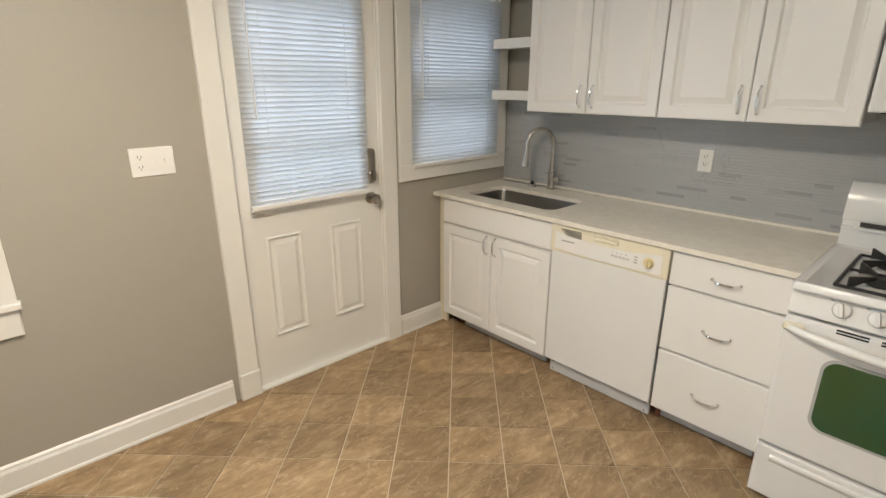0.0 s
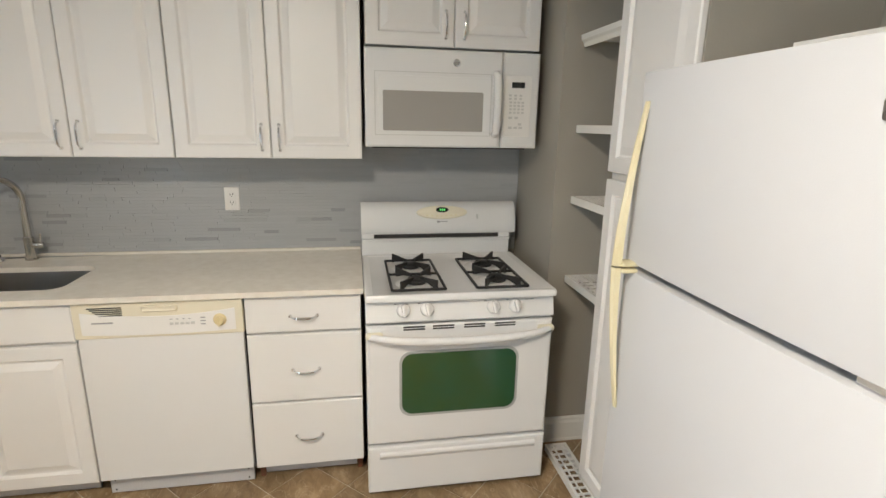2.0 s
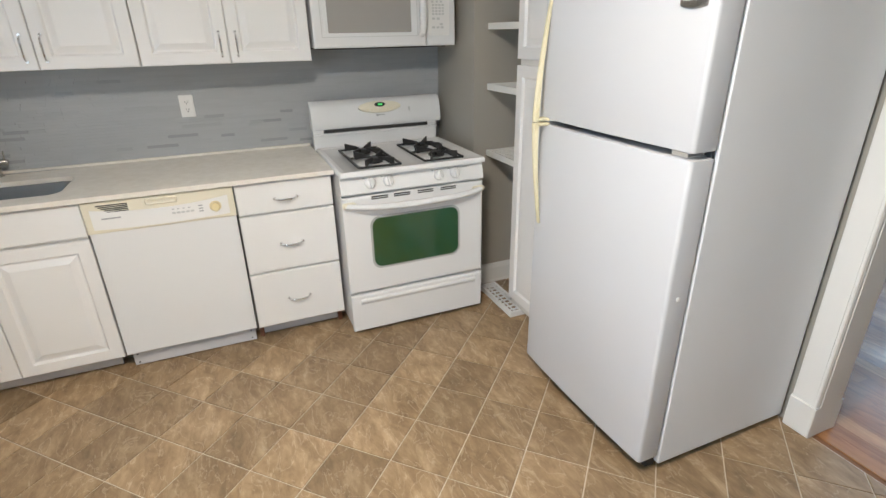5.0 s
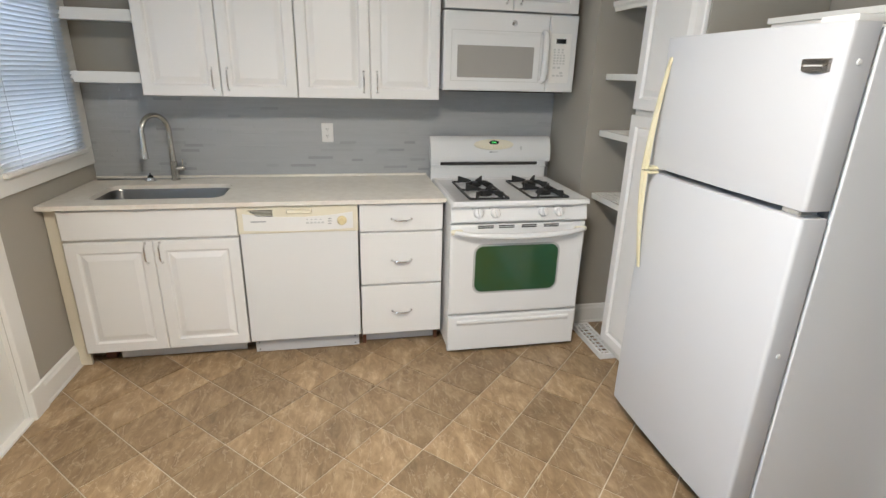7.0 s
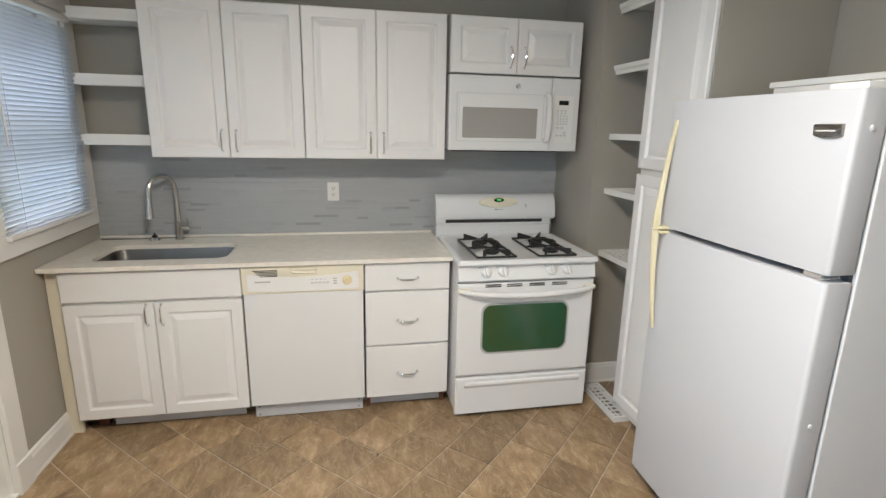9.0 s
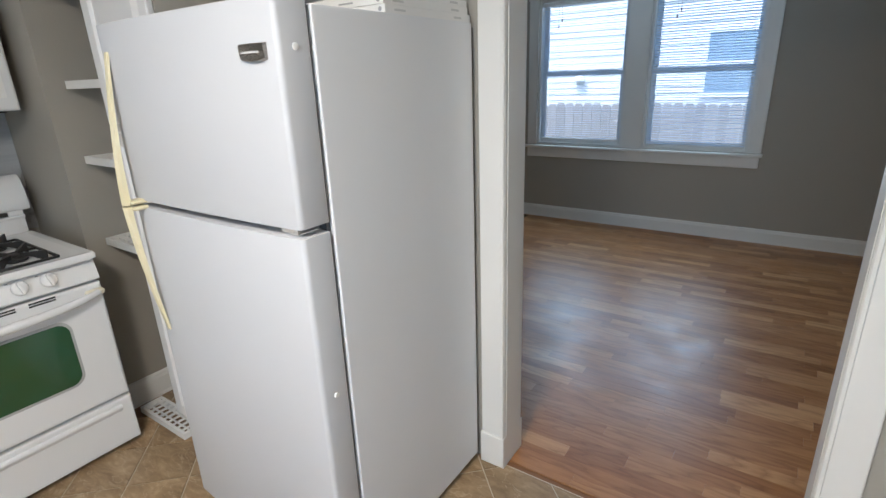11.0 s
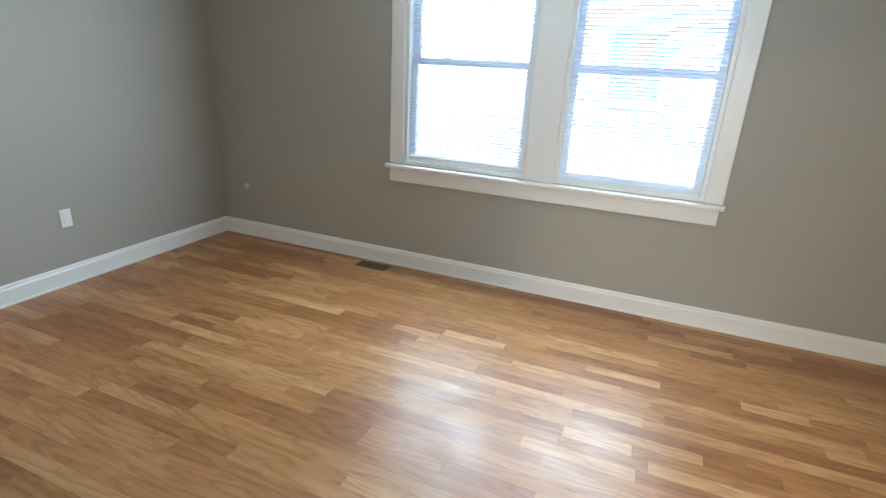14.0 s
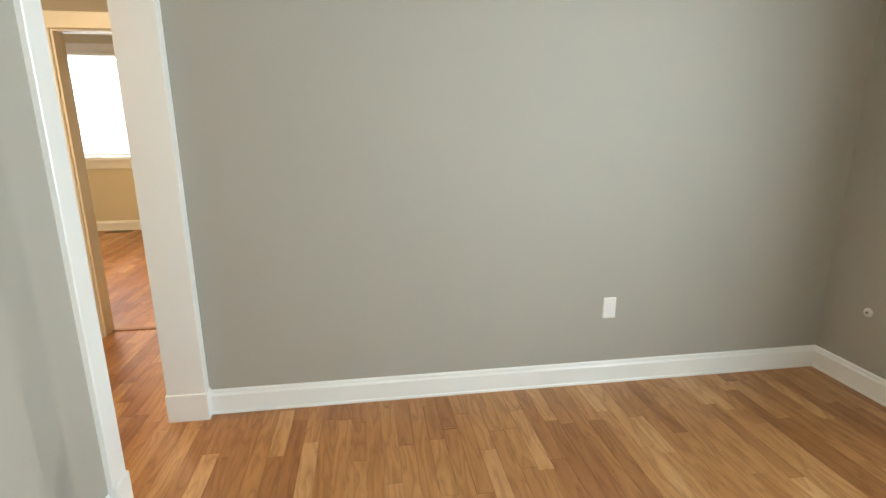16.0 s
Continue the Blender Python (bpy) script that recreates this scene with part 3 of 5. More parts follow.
blind("N", 0, 2.34, 1.955, 2.70, 2.05, 1.045, 0.0205, 58, 0.025, SLAT, 0.024, "ivory mini blind, slats tilted, over the sink window")
# window further along the same wall
window("window_2", "N", 0, 2.34, -0.95, 0.0, 0.76, 2.07, "white double-hung kitchen window")
casing("N", 0, 2.34, -0.95, 0.0, 0.76, 2.07, 0.098, "LRT", 0.02)
struct("window_sill", merged(nest(-1.07, 0.105, 0.735, 0.76, [(0, 0.035), (0.004, 0.04)], 0, face_of("N", 0, 2.34, 0)), nest(-1.05, 0.095, 0.63, 0.735, [(0, 0.016), (0.004, 0.02)], 0, face_of("N", 0, 2.34, 0))), TRIM, "white painted window stool and apron")

# back door with a half-glazed upper part
door = thing("door_1", (1.34, 2.36, 0), "white half-glazed back door, two raised panels, closed", "door", kind="structure")
mN = face_of("N", 0, 2.36, 0)
GL = (1.035, 1.63, 0.985, 1.93)
fr = [(0.933, GL[0], 0.012, 2.03), (GL[1], 1.747, 0.012, 2.03), (GL[0], GL[1], GL[3], 2.03), (GL[0], GL[1], 0.012, GL[2])]
part("door_leaf", merged(*[nest(a, b, c, d, [(0, 0.0)], -0.044, mN) for a, b, c, d in fr]), TRIM, door)
for a, b in ((1.055, 1.245), (1.412, 1.607)):
    part("door_panel", nest(a, b, 0.268, 0.797, [(0, 0.001), (0.007, 0.013), (0.015, 0.001), (0.026, 0.001), (0.045, 0.011)], -0.004, mN), TRIM, door)
rim = [(GL[0] - 0.03, GL[0], GL[2] - 0.03, GL[3] + 0.03), (GL[1], GL[1] + 0.03, GL[2] - 0.03, GL[3] + 0.03), (GL[0], GL[1], GL[2] - 0.03, GL[2]), (GL[0], GL[1], GL[3], GL[3] + 0.03)]
part("glazing_rim", merged(*[nest(a, b, c, d, [(0, 0.008), (0.006, 0.013)], 0.0, mN) for a, b, c, d in rim]), TRIM, door)
for i in (1, 2):
    uu, vv = GL[0] + (GL[1] - GL[0]) * i / 3, GL[2] + (GL[3] - GL[2]) * i / 3
    part("muntin", nest(uu - 0.011, uu + 0.011, GL[2], GL[3], [(0, -0.006)], -0.038, mN), TRIM, door)
    part("muntin", nest(GL[0], GL[1], vv - 0.011, vv + 0.011, [(0, -0.0065)], -0.0375, mN), TRIM, door)
g = part("pane", nest(GL[0], GL[1], GL[2], GL[3], [(0, -0.020)], -0.024, mN), GLASS, door)
g.visible_shadow = False
lock = part("deadbolt", merged(nest(1.652, 1.716, 0.99, 1.178, [(0, 0.012), (0.006, 0.022), (0.012, 0.025)], 0, mN, 0.02), nest(1.660, 1.708, 1.000, 1.060, [(0, 0.030), (0.006, 0.036)], 0.02, mN, 0.015)), NICKEL, door, "dark nickel keypad deadbolt", smooth=True)
part("thumb_turn", nest(1.676, 1.692, 1.010, 1.052, [(0, 0.050), (0.004, 0.054)], 0.034, mN, 0.006), NICKEL, lock, smooth=True)
mk = mN @ Matrix.Translation((1.684, 0.905, 0))
part("door_knob", lathe([(0.033, 0), (0.033, 0.006), (0.028, 0.010), (0.012, 0.014), (0.011, 0.03), (0.020, 0.036), (0.028, 0.045), (0.029, 0.055), (0.024, 0.064), (0.012, 0.068), (0, 0.068)], mk), NICKEL, door, "dark nickel round knob", smooth=True)
for z in (0.28, 1.02, 1.80):
    part("hinge", tube([(0.932, z - 0.045, 0.008), (0.932, z + 0.045, 0.008)], 0.007, mN, 8), NICKEL, door)
struct("threshold_strip", boxes((0.93, 1.75, 2.325, 2.46, -0.002, 0.012)), TRIM, "white painted door threshold", 0.003)
blind("N", 0, 2.36, 0.985, 1.655, 1.985, 0.945, 0.0225, 60, 0.026, SLAT, 0.038, "ivory mini blind, slats nearly closed, on the back door")

# living room pair of windows
for k, (a, b) in enumerate(((-2.07, -1.19), (-1.0, -0.12))):
    window("window_%d" % (3 + k), "S", 0, -4.67, a, b, 0.78, 2.16, "white double-hung living room window of a pair", 1.475)
    blind("S", 0, -4.67, a + 0.03, b - 0.03, 2.13, 0.80 + 0.025 * (1 - k), 0.0215, 3 + 12 * k, 0.025, SLATW, -0.022, "white mini blind, slats open, lowered over a living room window", wand=False)
mS = face_of("S", 0, -4.67, 0)
struct("trim", merged(*[nest(a, b, c, d, [(0, 0.017), (0.003, 0.02)], 0, mS) for a, b, c, d in ((-2.17, -2.07, 0.78, 2.16), (-1.19, -1.0, 0.78, 2.16), (-0.12, -0.02, 0.78, 2.16), (-2.18, -0.01, 2.16, 2.27))]), TRIM, "white painted casing of the window pair")
struct("window_sill", merged(nest(-2.20, -0.008, 0.747, 0.775, [(0, 0.04), (0.005, 0.046)], -0.06, mS), nest(-2.17, -0.03, 0.652, 0.747, [(0, 0.016), (0.004, 0.02)], 0, mS)), TRIM, "white painted window stool and apron")

# bedroom window at the end of the hall view
window("window_5", "E", 8.50, 0, -1.65, -0.75, 0.92, 2.2, "white double-hung bedroom window", 1.53)
casing("E", 8.50, 0, -1.65, -0.75, 0.92, 2.2, 0.09, "LRT")
struct("window_sill", merged(nest(-1.77, -0.63, 0.895, 0.92, [(0, 0.04)], 0, face_of("E", 8.5, 0, 0)), nest(-1.74, -0.66, 0.80, 0.895, [(0, 0.018)], 0, face_of("E", 8.5, 0, 0))), TRIM, "white painted window stool and apron")
blind("E", 8.50, 0, -1.62, -0.78, 2.18, 0.96, 0.024, 50, 0.025, SLAT, -0.02, "white mini blind, lowered over the bedroom window", wand=False)


# ---- kitchen: cabinets ----
PANEL = [(0, -0.004), (0.004, 0.0), (0.052, 0.0), (0.055, -0.004), (0.060, -0.011), (0.066, -0.0115), (0.090, -0.002), (0.094, -0.0005)]


def bow_handle(parent, m, length=0.105, upright=True):
    """A slim arched pull with swollen middle and two feet."""
    pts, rad = [], []
    for k in range(13):
        s = k / 12 * 2 - 1
        w = 0.004 + 0.024 * (1 - s ** 4)
        c = s * length / 2
        pts.append((0, c, w) if upright else (c, -0.004 * (1 - s * s), w))
        rad.append(0.0038 + 0.0018 * (1 - s * s))
    feet = [lathe([(0.008, 0), (0.008, 0.003), (0.005, 0.007)], m @ Matrix.Translation((0, s * length / 2, 0) if upright else (s * length / 2, 0, 0)), 10) for s in (-1, 1)]
    return part("handle", merged(tube(pts, rad, m, 8), *feet), CHROME, parent, "arched chrome handle", smooth=True)


def cab_door(parent, x, y0, y1, z0, z1, handle=None, flat=False):
    """Front facing -x between y0 > y1; handle at (y, z)."""
    m = face_of("E", x, 0, 0)
    rings = [(0, -0.004), (0.004, 0.0), (0.012, 0.0)] if flat else PANEL
    d = part("drawer_front" if flat else "cabinet_door", nest(-y0, -y1, z0, z1, rings, -0.019, m), CAB, parent)
    if handle:
        bow_handle(d, m @ Matrix.Translation((-handle[0], handle[1], 0)), upright=not flat)
    return d


def carcass(parent, x0, x1, y0, y1, z0, z1):
    return part("body", boxes((x0, x1, y0, y1, z0, z1)), CARC, parent, bevel=0.001)


XU = 2.472
for ya, yb in ((1.910, 1.150), (1.148, 0.385)):
    c = thing("wall_cabinet", (2.64, (ya + yb) / 2, 1.365), "white two-door wall cabinet with raised panels", "cabinet", "wall cabinets over the counter")
    carcass(c, XU + 0.021, 2.809, yb + 0.001, ya - 0.001, 1.372, 2.13)
    ym = (ya + yb) / 2
    cab_door(c, XU, ya - 0.002, ym + 0.002, 1.365, 2.13, (ym + 0.036, 1.452))
    cab_door(c, XU, ym - 0.002, yb + 0.002, 1.365, 2.13, (ym - 0.036, 1.452))
c = thing("wall_cabinet", (2.64, -0.01, 1.835), "short white two-door wall cabinet above the microwave", "cabinet", "wall cabinets over the counter")
carcass(c, 2.471, 2.809, -0.387, 0.367, 1.838, 2.13)
cab_door(c, 2.45, 0.366, -0.007, 1.836, 2.128, (0.030, 1.925))
cab_door(c, 2.45, -0.011, -0.388, 1.836, 2.128, (-0.050, 1.925))

# open corner shelves beside the window
for z0 in (1.42, 1.712, 2.02):
    s = thing("corner_shelf", (2.68, 2.1, z0), "white painted open shelf between window and wall cabinet", "shelf", "open corner shelves")
    part("board", boxes((2.556, 2.808, 1.915, 2.238, z0 + 0.012, z0 + 0.048), (2.70, 2.808, 2.238, 2.338, z0 + 0.012, z0 + 0.048)), TRIM, s, bevel=0.003)
    part("front_lip", boxes((2.545, 2.556, 1.913, 2.242, z0, z0 + 0.055)), TRIM, s, bevel=0.003)

# base units
XB = 2.16
c = thing("base_cabinet", (2.48, 1.87, 0), "white two-door sink cabinet with false drawer front", "cabinet", "base units under the counter")
carcass(c, XB + 0.021, 2.80, 1.474, 2.27, 0.095, 0.70)
part("face_rail", boxes((XB + 0.021, XB + 0.04, 1.474, 2.27, 0.70, 0.857)), CARC, c)
cab_door(c, XB, 2.268, 1.467, 0.702, 0.848, None, True)
cab_door(c, XB, 2.268, 1.874, 0.088, 0.688, (1.905, 0.628))
cab_door(c, XB, 1.870, 1.467, 0.088, 0.688, (1.838, 0.628))
part("toe_kick", boxes((2.235, 2.25, 1.50, 2.14, 0.012, 0.095)), KICK, c)
part("leg", boxes((2.26, 2.31, 2.18, 2.23, 0, 0.095)), REDBROWN, c)
part("filler_panel", boxes((2.195, 2.215, 2.272, 2.335, 0.005, 0.857)), CREAM, c, "cream end filler panel", bevel=0.001)

c = thing("base_cabinet", (2.48, 0.63, 0), "white three-drawer base cabinet", "cabinet", "base units under the counter")
carcass(c, XB + 0.021, 2.80, 0.413, 0.853, 0.095, 0.857)
for z0, z1, hz in ((0.700, 0.849, 0.768), (0.394, 0.690, 0.535), (0.088, 0.384, 0.230)):
    cab_door(c, XB, 0.858, 0.410, z0, z1, (0.635, hz), True)
part("toe_kick", boxes((2.235, 2.25, 0.44, 0.835, 0.012, 0.095)), KICK, c)
for y in (0.836, 0.416):
    part("leg", boxes((2.225, 2.265, y, y + 0.02, 0, 0.095)), REDBROWN, c)

# dishwasher
d = thing("dishwasher", (2.48, 1.165, 0), "white dishwasher with yellowed ivory control panel", "dishwasher")
mD = face_of("E", XB - 0.004, 0, 0)
part("body", boxes((XB + 0.03, 2.78, 0.866, 1.460, 0.09, 0.852)), DARK, d)
part("door", nest(-1.458, -0.868, 0.094, 0.715, [(0, -0.004), (0.004, 0)], -0.03, mD), ENAMEL, d)
ctl = part("control_panel", nest(-1.462, -0.864, 0.712, 0.852, [(0, 0.002), (0.003, 0.005), (0.03, 0.006)], -0.03, mD), IVORY, d, "yellowed ivory control panel")
strip = []
for k in range(17):
    s = k / 16 * 2 - 1
    strip.append((-1.163 + s * 0.272, 0.796 + 0.022 * s * s, 0.722 + 0.008 * s * s))
bm = bmesh.new()
lo = [bm.verts.new((u, b, 0.0085)) for u, t, b in strip]
hi = [bm.verts.new((u, t, 0.0085)) for u, t, b in strip]
lo2 = [bm.verts.new((u, b, 0.004)) for u, t, b in strip]
hi2 = [bm.verts.new((u, t, 0.004)) for u, t, b in strip]
for k in range(16):
    bm.faces.new((lo[k], lo[k + 1], hi[k + 1], hi[k]))
    bm.faces.new((hi[k], hi[k + 1], hi2[k + 1], hi2[k]))
    bm.faces.new((lo2[k], lo2[k + 1], lo[k + 1], lo[k]))
bm.transform(mD)
bmesh.ops.recalc_face_normals(bm, faces=bm.faces)
part("fascia", bm, PLAST, ctl, "white curved fascia")
for k in range(5):
    part("vent_slot", nest(-1.408 + 0.009 * k, -1.29, 0.832 - 0.0075 * k, 0.8355 - 0.0075 * k, [(0, 0.0085)], 0.004, mD), DARK, ctl)
part("latch_pull", nest(-1.225, -1.095, 0.812, 0.842, [(0, 0.006), (0.006, 0.014), (0.012, 0.010)], 0.004, mD, 0.012), IVORY, ctl, smooth=True)
kn = part("dial", lathe([(0.026, 0.004), (0.026, 0.008), (0.019, 0.011), (0.018, 0.024), (0.016, 0.027), (0, 0.027)], mD @ Matrix.Translation((-0.948, 0.772, 0))), IVORYD, ctl, "yellowed round dial", smooth=True)
part("grip", nest(-0.952, -0.944, 0.752, 0.792, [(0, 0.032)], 0.026, mD), IVORYD, kn)
for k in range(5):
    part("button", nest(-1.128 + 0.019 * k, -1.114 + 0.019 * k, 0.760, 0.769, [(0, 0.0105), (0.002, 0.0115)], 0.007, mD), PALEP, ctl)
for u0, u1, v0, v1 in [(-1.018, -1.000, 0.755 + 0.013 * k, 0.760 + 0.013 * k) for k in range(3)] + [(-1.127 + 0.022 * k, -1.118 + 0.022 * k, 0.780, 0.783) for k in range(4)] + [(-1.398, -1.325, 0.773, 0.779)]:
    part("print", nest(u0, u1, v0, v1, [(0, 0.009)], 0.0075, mD), GREYP, ctl)
kick = part("kick_plate", nest(-1.445, -0.878, 0.006, 0.088, [(0, -0.045), (0.002, -0.043)], -0.06, mD), KICK, d, "grey scuffed kick plate")
for u in (-1.425, -0.90):
    for z in (0.022, 0.066):
        part("screw", lathe([(0.004, -0.043), (0.004, -0.041), (0, -0.041)], mD @ Matrix.Translation((u, z, 0)), 8), DARK, kick)

# worktop with undermount sink
top = thing("worktop", (2.49, 1.36, 0.86), "cream speckled quartz worktop with rounded sink cut-out", "worktop")
bm = bmesh.new()
X0, X1, Y0, Y1, Z0, Z1 = 2.135, 2.808, 0.398, 2.337, 0.858, 0.880
SK = (2.255, 2.595, 1.545, 2.175)
CR = 0.06


def rounded(x0, x1, y0, y1, r, n=6):
    out = []
    for cx, cy, a0 in ((x1 - r, y1 - r, 0), (x0 + r, y1 - r, 90), (x0 + r, y0 + r, 180), (x1 - r, y0 + r, 270)):
        out += [(cx + r * math.cos(radians(a0 + 90 * k / n)), cy + r * math.sin(radians(a0 + 90 * k / n))) for k in range(n + 1)]
    return out


inner = rounded(*SK, CR)
def outer_for(p):
    cx, cy = (SK[0] + SK[1]) / 2, (SK[2] + SK[3]) / 2
    dx, dy = p[0] - cx, p[1] - cy
    t = min(((X1 if dx > 0 else X0) - cx) / dx if abs(dx) > 1e-6 else 1e9, ((Y1 if dy > 0 else 1.30) - cy) / dy if abs(dy) > 1e-6 else 1e9)
    return (cx + dx * t, cy + dy * t)


outer = [outer_for(p) for p in inner]
k = len(inner)
for z, flip in ((Z1, False), (Z0, True)):
    vi, vo = [bm.verts.new((*p, z)) for p in inner], [bm.verts.new((*p, z)) for p in outer]
    for j in range(k):
        bm.faces.new((vi[j], vo[j], vo[(j + 1) % k], vi[(j + 1) % k]))
    if not flip:
        upper = vi
    else:
        for j in range(k):
            bm.faces.new((upper[j], upper[(j + 1) % k], vi[(j + 1) % k], vi[j]))
for cx, cy in ((X0, Y1), (X1, Y1), (X0, 1.30), (X1, 1.30)):
    near = sorted(range(k), key=lambda j: (outer[j][0] - cx) ** 2 + (outer[j][1] - cy) ** 2)[:2]
    for z in (Z1, Z0):
        bm.faces.new([bm.verts.new((*q, z)) for q in (outer[near[0]], (cx, cy), outer[near[1]])])
for a, b in (((X0, 1.30), (X0, Y1)), ((X0, Y1), (X1, Y1)), ((X1, Y1), (X1, 1.30))):
    bm.faces.new([bm.verts.new(q) for q in ((*a, Z0), (*b, Z0), (*b, Z1), (*a, Z1))])
box(bm, X0, X1, Y0, 1.30, Z0, Z1)
bmesh.ops.remove_doubles(bm, verts=bm.verts, dist=0.0004)
bmesh.ops.recalc_face_normals(bm, faces=bm.faces)
part("slab", bm, COUNTER, top)
part("upstand", boxes((2.786, 2.806, 0.40, 2.335, 0.880, 0.893)), COUNTER, top, bevel=0.002)

sink = thing("kitchen_sink", (2.435, 1.87, 0.68), "undermount stainless steel sink with rounded corners", "sink")
bm = bmesh.new()
loops = []
for inset, z in ((-0.012, 0.857), (0.0, 0.857), (0.004, 0.845), (0.012, 0.70), (0.03, 0.675), (0.06, 0.668)):
    loops.append([bm.verts.new((*p, z)) for p in rounded(SK[0] + inset, SK[1] - inset, SK[2] + inset, SK[3] - inset, max(CR - inset * 0.4, 0.02))])
for a, b in zip(loops, loops[1:]):
    for j in range(len(a)):
        bm.faces.new((a[j], a[(j + 1) % len(a)], b[(j + 1) % len(a)], b[j]))
bm.faces.new(loops[-1])
bmesh.ops.recalc_face_normals(bm, faces=bm.faces)
bm2 = part("bowl", bm, STEEL, sink, smooth=True)
part("drain", lathe([(0.045, 0.669), (0.045, 0.672), (0.035, 0.672), (0.03, 0.669), (0, 0.669)], Matrix.Translation((2.46, 1.87, 0))), CHROME, sink, smooth=True)

f = thing("kitchen_faucet", (2.735, 1.892, 0.880), "brushed steel gooseneck pull-down faucet with side lever", "faucet")
fx, fy = 2.735, 1.892
part("base", lathe([(0.026, 0.880), (0.026, 0.885), (0.021, 0.890), (0.020, 0.955), (0.021, 0.985), (0.016, 0.99), (0.0155, 1.05)], Matrix.Translation((fx, fy, 0))), FAUCET, f, smooth=True)
arc = [(fx, fy, 1.04), (fx, fy, 1.16)]
for q in range(13):
    a = math.pi * q / 12 * 1.06
    s = 0.086 * (1 - math.cos(a))
    arc.append((fx - 0.80 * s, fy + 0.56 * s, 1.160 + 0.092 * math.sin(a)))
part("neck", tube(arc, 0.0140, n=12), FAUCET, f, smooth=True)
e = Vector(arc[-1])
part("spray_head", tube([e + Vector((0.002, 0, 0.01)), e + Vector((-0.003, 0.002, -0.05)), e + Vector((-0.006, 0.003, -0.085)), e + Vector((-0.008, 0.004, -0.115)), e + Vector((-0.008, 0.004, -0.120))], [0.0135, 0.0145, 0.019, 0.021, 0.015], n=14), FAUCET, f, smooth=True)
lv = part("lever", tube([(fx, fy - 0.018, 0.948), (fx, fy - 0.052, 0.948), (fx, fy - 0.058, 0.948)], [0.015, 0.015, 0.010], n=12), FAUCET, f, smooth=True)
part("lever_arm", tube([(fx, fy - 0.046, 0.955), (fx + 0.004, fy - 0.048, 1.0)], [0.005, 0.004], n=8), FAUCET, lv, smooth=True)
s = thing("disposal_button", (2.715, 2.02, 0.880), "chrome round air button with dark centre", "button")
part("base", lathe([(0.029, 0.880), (0.029, 0.884), (0.023, 0.894), (0.017, 0.899), (0, 0.899)], Matrix.Translation((2.715, 2.02, 0))), CHROME, s, smooth=True)
part("cap", lathe([(0.014, 0.899), (0.016, 0.907), (0.010, 0.911), (0.004, 0.914), (0.003, 0.924), (0, 0.924)], Matrix.Translation((2.715, 2.02, 0))), BLACK, s, smooth=True)

# mosaic backsplash of thin strips
bm, bmd, bml = bmesh.new(), bmesh.new(), bmesh.new()
rng = random.Random(4)
z = 0.893
while z < 1.368 + (0.05):
    hgt = min(0.0150, 1.417 - z)
    if hgt < 0.004:
        break
    y = -0.438 - rng.random() * 0.2
    while y < 2.338:
        ln = rng.choice((0.07, 0.10, 0.15, 0.20, 0.30))
        a, b = max(y, -0.438), min(y + ln - 0.0012, 2.338)
        if b - a > 0.005:
            pick = rng.random()
            box(bmd if ln < 0.18 and pick < 0.05 + 0.16 * (z < 1.08) else (bml if ln < 0.18 and pick > 0.88 else bm), 2.8035 - rng.random() * 0.0003, 2.809, a, b, z, z + hgt)
        y += ln
    z += hgt + 0.0004
struct("backsplash", bm, BACKS, "grey glass and stone strip mosaic backsplash")
struct("backsplash_dark_strips", bmd, BACKD, "darker grey glass strips of the mosaic backsplash")
struct("backsplash_pale_strips", bml, BACKL, "paler glossy strips of the mosaic backsplash")
struct("backsplash_bed", boxes((2.8065, 2.8095, -0.439, 2.339, 0.86, 1.42)), BACKG, "grey grout bed of the backsplash")


def outlet(name, side, x, y, u, v, label, gangs=("outlet",), w0=0.0):
    m = face_of(side, x, y, 0)
    width = 0.070 + 0.046 * (len(gangs) - 1)
    ob = thing(name, m @ Vector((u, v - 0.057, w0)), label, "outlet" if "outlet" in gangs else "switch")
    pl = part("cover_plate", nest(u - width / 2, u + width / 2, v - 0.057, v + 0.057, [(0, w0 + 0.003), (0.003, w0 + 0.006)], w0, m, 0.005, 2), PLAST, ob)
    for i, gang in enumerate(gangs):
        c = u - width / 2 + 0.035 + 0.046 * i
        if gang == "outlet":
            for s in (-1, 1):
                rc = part("receptacle", nest(c - 0.017, c + 0.017, v + s * 0.0195 - 0.014, v + s * 0.0195 + 0.014, [(0, w0 + 0.0075), (0.001, w0 + 0.008)], w0 + 0.004, m, 0.010, 4), PLAST, pl)
                part("slot", merged(*[nest(c + d - 0.0013, c + d + 0.0013, v + s * 0.0195 - 0.001, v + s * 0.0195 + 0.008, [(0, w0 + 0.0084)], w0 + 0.007, m) for d in (-0.0063, 0.0063)], lathe([(0.0025, 0.007), (0.0025, 0.0084)], m @ Matrix.Translation((c, v + s * 0.0195 - 0.007, w0)), 8)), DARK, ob)
        elif gang == "switch":
            part("toggle", nest(c - 0.004, c + 0.004, v - 0.003, v + 0.012, [(0, w0 + 0.014), (0.001, w0 + 0.016)], w0 + 0.004, m), PLAST, ob)
        else:
            part("rocker", nest(c - 0.016, c + 0.016, v - 0.033, v + 0.033, [(0, w0 + 0.007), (0.001, w0 + 0.008)], w0 + 0.004, m), PLAST, ob)
    return ob


